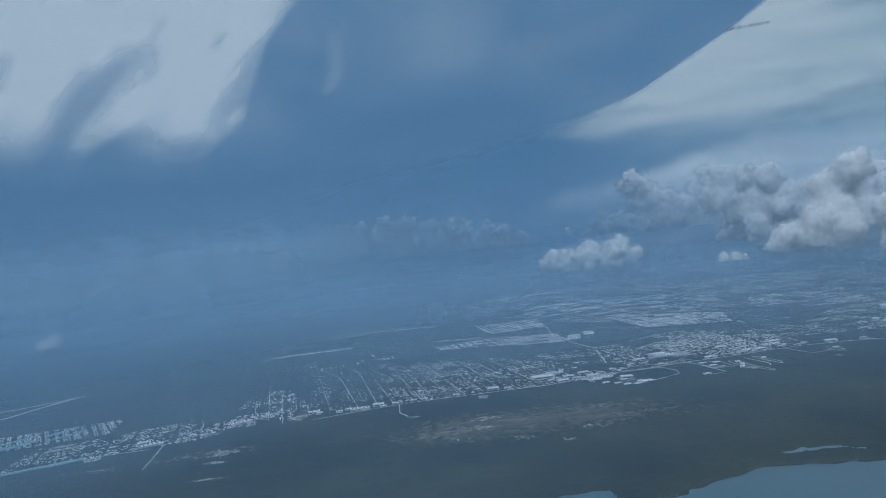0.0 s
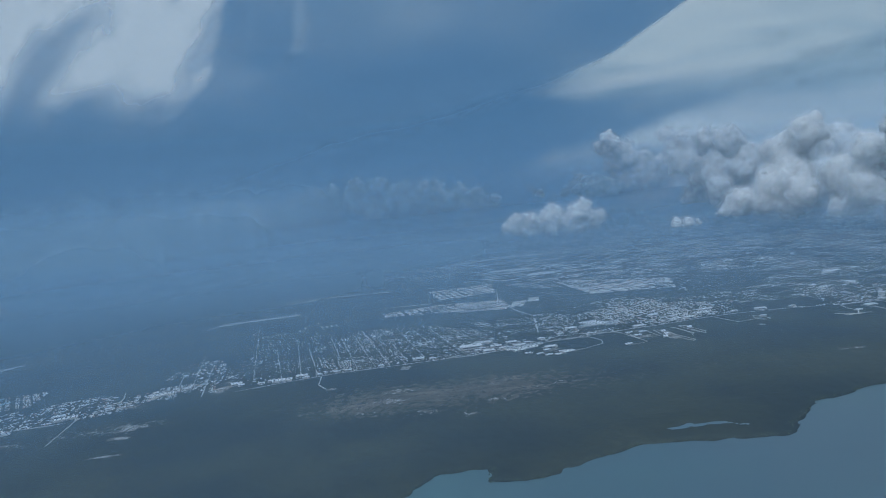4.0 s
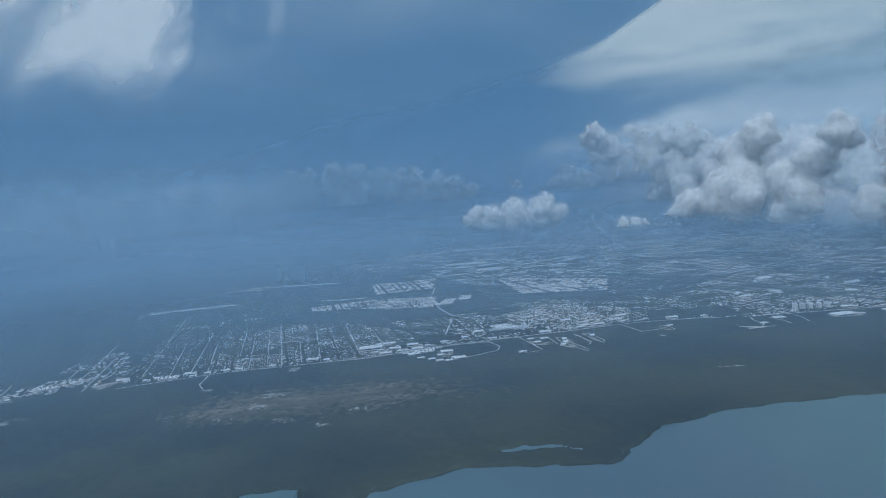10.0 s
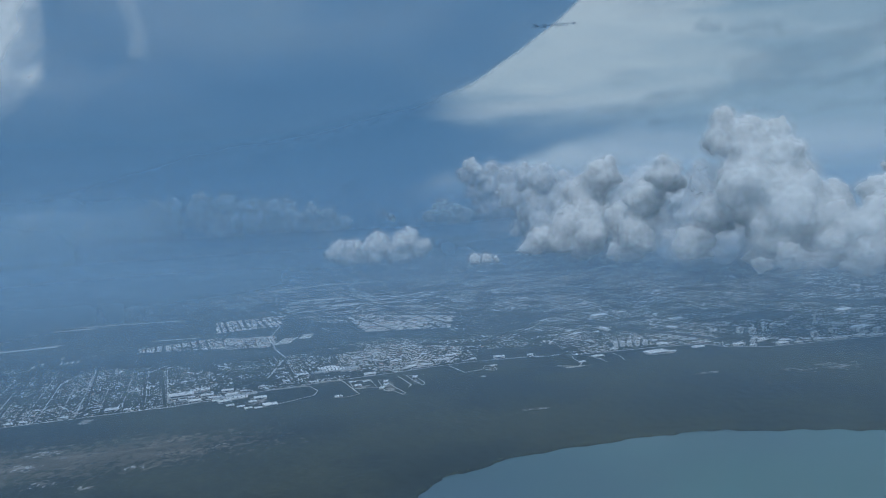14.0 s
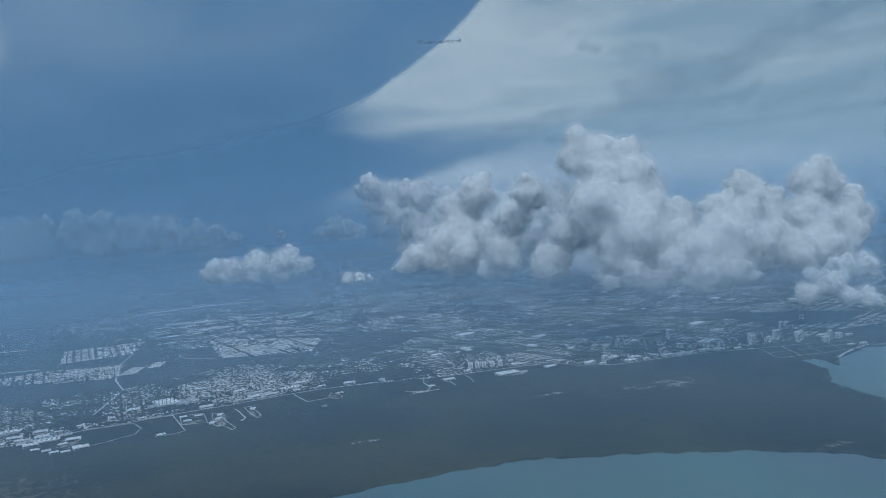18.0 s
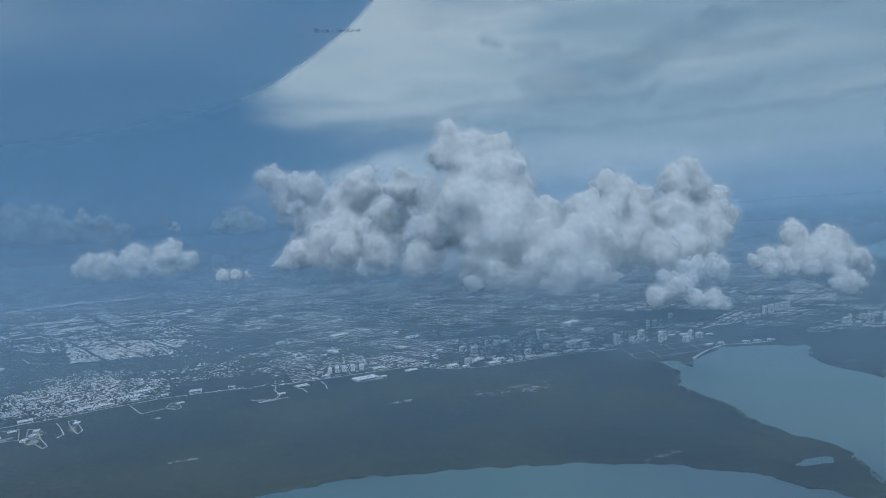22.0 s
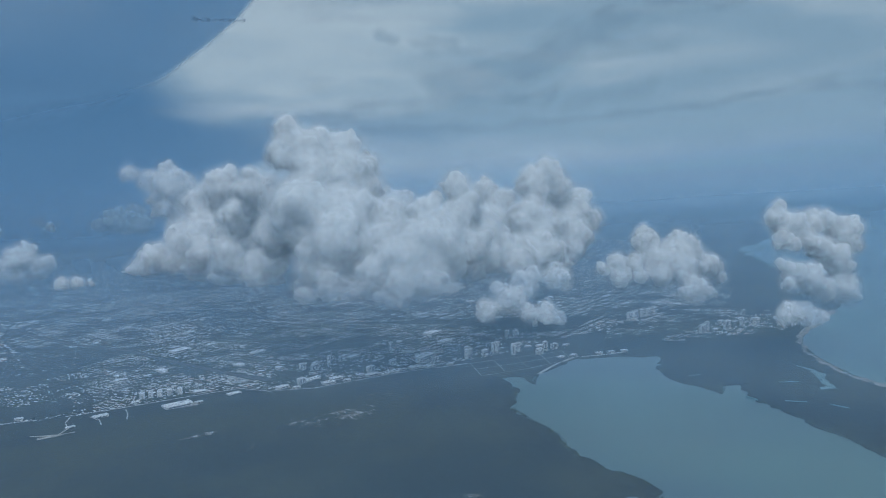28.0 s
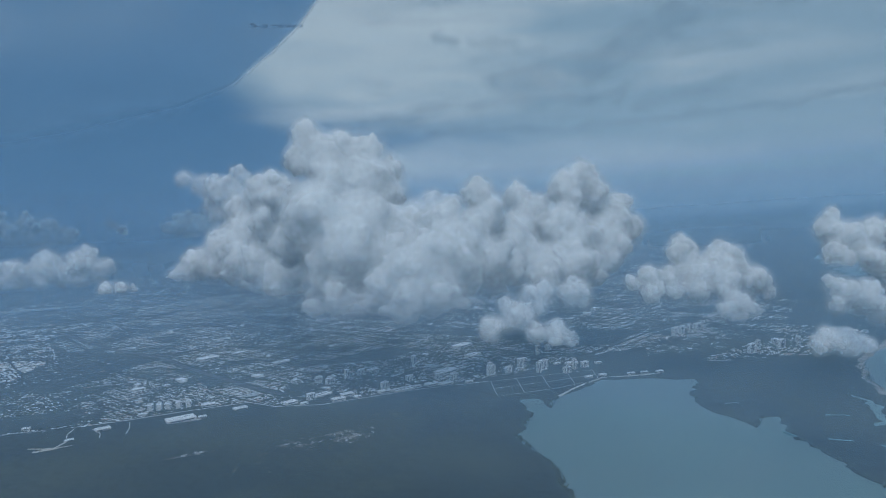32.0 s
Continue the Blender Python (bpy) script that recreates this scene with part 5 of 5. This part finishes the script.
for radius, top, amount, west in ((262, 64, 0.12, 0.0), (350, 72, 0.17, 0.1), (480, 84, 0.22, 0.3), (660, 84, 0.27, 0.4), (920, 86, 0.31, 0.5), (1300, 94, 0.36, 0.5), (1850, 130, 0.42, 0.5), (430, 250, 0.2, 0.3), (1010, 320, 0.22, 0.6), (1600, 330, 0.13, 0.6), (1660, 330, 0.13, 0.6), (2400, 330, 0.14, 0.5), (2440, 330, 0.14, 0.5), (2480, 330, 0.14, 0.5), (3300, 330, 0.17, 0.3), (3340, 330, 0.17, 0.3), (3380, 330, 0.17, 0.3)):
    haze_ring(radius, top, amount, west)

# added level sheet whose blue tint imitates haze over the near land
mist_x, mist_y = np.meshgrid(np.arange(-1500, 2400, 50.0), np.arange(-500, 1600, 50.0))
tagged(sheet("haze", mist_x, mist_y, np.full_like(mist_x, 17.0), 0.064 * ease((1500 - mist_y) / 800), M_MIST), "flat see-through blue sheet standing in for haze over the lowland", "haze", kind="structure")


def rain_curtain(x0, y0, x1, y1, top, amount):
    """A veil of falling rain under the storm, streaked downwards and fading at both ends."""
    u, h = np.meshgrid(np.linspace(0, 1, 70), np.linspace(0, 1, 24))
    X, Y = x0 + (x1 - x0) * u + 30 * np.sin(u * 9), y0 + (y1 - y0) * u + 40 * np.sin(u * 7 + 1)
    thick = amount * ease(u / 0.25) * ease((1 - u) / 0.45) * ease(h / 0.12) * ease((1 - h) / 0.55)
    tagged(sheet("rain_curtain", X, Y, h * top, thick, M_RAIN), "pale blue veil of rain falling from the storm", "rain")


rain_curtain(-1900, 1150, 250, 1550, 230, 0.8)
rain_curtain(-1700, 900, -50, 1250, 190, 0.75)
rain_curtain(-2300, 1700, 500, 2200, 320, 0.75)


# ---- the aircraft's engine, under the wing that carries the camera ----


def aircraft_engine():
    m, t, p = material("white_cowling_paint")
    where = t.nodes.new("ShaderNodeTexCoord").outputs["Object"]
    t.links.new(blend(t, spread(t, grain(t, where, 0.4, 4), 0.35, 0.7), (0.47, 0.465, 0.445), (0.545, 0.54, 0.515)), p.inputs["Base Color"])
    p.inputs["Roughness"].default_value, p.inputs["Coat Weight"].default_value = 0.35, 0.3
    seam = surface("panel_seam", (0.16, 0.18, 0.2), (0.24, 0.26, 0.28), 2.0, 0.6)
    bright = surface("bare_metal_lip", (0.5, 0.52, 0.54), (0.62, 0.63, 0.64), 1.0, 0.35, metal=0.8)
    ob = new("aircraft_engine", None)
    SIZE = 1.0

    def spun(profile, centre, mat, name, parent=None, label="", turns=72):
        """A body of rotation about the engine's long axis, which is x."""
        bm = bmesh.new()
        rings = []
        for s, r, drop in profile:
            rings.append([bm.verts.new((SIZE * (centre[0] - s), SIZE * (centre[1] - drop + r * math.sin(a)), SIZE * (centre[2] + r * math.cos(a)))) for a in (2 * math.pi * k / turns for k in range(turns))])
        for r0, r1 in zip(rings, rings[1:]):
            for k in range(turns):
                bm.faces.new((r0[k], r0[(k + 1) % turns], r1[(k + 1) % turns], r1[k]))
        for f in bm.faces:
            f.smooth = True
        bmesh.ops.recalc_face_normals(bm, faces=bm.faces)
        return part(name, bm, mat, parent or ob, label)

    mid = (1.0, -2.87, -6.3)
    cowl = spun([(0.34, 0.96, 0), (0.5, 0.985, 0), (0.8, 1.0, 0), (1.1, 1.0, 0), (1.3, 0.985, 0), (1.5, 0.93, 0), (1.65, 0.86, 0), (1.85, 0.75, 0), (2.3, 0.6, 0), (3.0, 0.5, 0), (3.4, 0.4, 0)], mid, m, "cowling")
    spun([(0.34, 0.96, 0), (0.2, 0.92, 0), (0.1, 0.86, 0), (0.03, 0.78, 0), (0.0, 0.72, 0), (0.03, 0.67, 0), (0.15, 0.62, 0), (0.6, 0.6, 0)], mid, m, "inlet_lip", label="rounded white inlet lip")
    for s, r in ((0.345, 0.967), (1.3, 0.99)):
        spun([(s - 0.006, r - 0.01, 0), (s - 0.006, r + 0.004, 0), (s + 0.006, r + 0.004, 0), (s + 0.006, r - 0.01, 0)], mid, seam, "panel_seam", cowl)
    pylon = spun([(0.0, 0.01, 0.03), (0.06, 0.06, 0.02), (0.2, 0.13, 0.0), (0.5, 0.21, -0.01), (0.9, 0.27, -0.01), (1.3, 0.29, 0.01), (1.8, 0.3, 0.08), (2.4, 0.3, 0.19), (3.2, 0.3, 0.37), (4.2, 0.28, 0.6), (4.3, 0.02, 0.61)], (-0.36, -2.06, -5.75), m, "pylon_fairing", label="long white fairing over the engine")
    spun([(0.905, 0.262, -0.01), (0.905, 0.276, -0.01), (0.917, 0.276, -0.01), (0.917, 0.262, -0.01)], (-0.36, -2.06, -5.75), seam, "panel_seam", pylon)

    def groove(path, shape, centre, parent):
        """A thin dark seam drawn over a body of rotation, along places given by length and angle."""
        bm = bmesh.new()
        left, right = [], []
        spots = []
        for s, a in path:
            r = float(np.interp(s, [q[0] for q in shape], [q[1] for q in shape])) + 0.004
            drop = float(np.interp(s, [q[0] for q in shape], [q[2] for q in shape]))
            spots.append((Vector((centre[0] - s, centre[1] - drop + r * math.sin(a), centre[2] + r * math.cos(a))), Vector((0, math.sin(a), math.cos(a)))))
        for k, (p0, out) in enumerate(spots):
            along = (spots[min(k + 1, len(spots) - 1)][0] - spots[max(k - 1, 0)][0]).normalized()
            side = along.cross(out).normalized() * 0.0035
            left.append(bm.verts.new(p0 + side))
            right.append(bm.verts.new(p0 - side))
        for k in range(len(spots) - 1):
            bm.faces.new((left[k], left[k + 1], right[k + 1], right[k]))
        part("panel_seam", bm, seam, parent)

    FAIRING = [(0.0, 0.01, 0.03), (0.5, 0.21, -0.01), (0.9, 0.27, -0.01), (1.3, 0.29, 0.01), (1.8, 0.3, 0.08), (2.4, 0.3, 0.19), (3.2, 0.3, 0.37), (4.2, 0.28, 0.6)]
    BARREL = [(0.34, 0.96, 0), (0.5, 0.985, 0), (0.8, 1.0, 0), (1.1, 1.0, 0), (1.3, 0.985, 0)]
    groove([(0.95 + 0.1 * k, 0.42 - 0.02 * k) for k in range(26)], FAIRING, (-0.36, -2.06, -5.75), pylon)
    groove([(0.28, 1.9 - 0.1 * k) for k in range(18)], FAIRING, (-0.36, -2.06, -5.75), pylon)
    hatch = [(0.9 + 0.2 * math.copysign(abs(math.cos(u)) ** 0.4, math.cos(u)), 1.05 + 0.17 * math.copysign(abs(math.sin(u)) ** 0.4, math.sin(u))) for u in (2 * math.pi * k / 40 for k in range(41))]
    groove(hatch, BARREL, mid, cowl)
    for k in range(12):
        bm = bmesh.new()
        bmesh.ops.create_icosphere(bm, subdivisions=1, radius=0.008)
        s, a = 0.6 + 0.06 * (k % 6), 0.75 + 0.28 * (k // 6)
        r, drop = float(np.interp(s, [q[0] for q in FAIRING], [q[1] for q in FAIRING])), float(np.interp(s, [q[0] for q in FAIRING], [q[2] for q in FAIRING]))
        part("rivet", bm, seam, pylon).location = (-0.36 - s, -2.06 - drop + r * math.sin(a), -5.75 + r * math.cos(a))
    plate = part("vent_frame", block(bmesh.new(), 0.4, 0.095, -0.012, 0.006), bright, cowl, "bare metal frame of the vent")
    plate.matrix_basis = Matrix.Translation((-0.09, -2.87 + 0.993, -6.3 + 0.09)) @ Matrix.Rotation(radians(-85), 4, "X") @ Matrix.Rotation(radians(5), 4, "Z")
    vent = block(bmesh.new(), 0.36 * SIZE, 0.06 * SIZE, -0.01 * SIZE, 0.01 * SIZE)
    v = part("vent", vent, seam, cowl, "dark slotted vent")
    v.matrix_basis = Matrix.Translation((-0.09, -2.87 + 0.993, -6.3 + 0.09)) @ Matrix.Rotation(radians(-85), 4, "X") @ Matrix.Rotation(radians(5), 4, "Z")
    for n in range(9):
        bm = bmesh.new()
        bmesh.ops.create_icosphere(bm, subdivisions=1, radius=0.012 * SIZE)
        a = radians(18 + 5 * n)
        q = part("rivet", bm, seam, cowl)
        q.location = (SIZE * (1.0 - 0.4), SIZE * (-2.87 + 0.975 * math.cos(a)), SIZE * (-6.3 + 0.975 * math.sin(a)))
    ob.matrix_basis = look((101.149, 18.301, 104.379), (101.141, 20.29, 104.173), -5.8)
    return tagged(ob, "glossy white jet engine cowling with panel seams", "jet engine")


aircraft_engine()
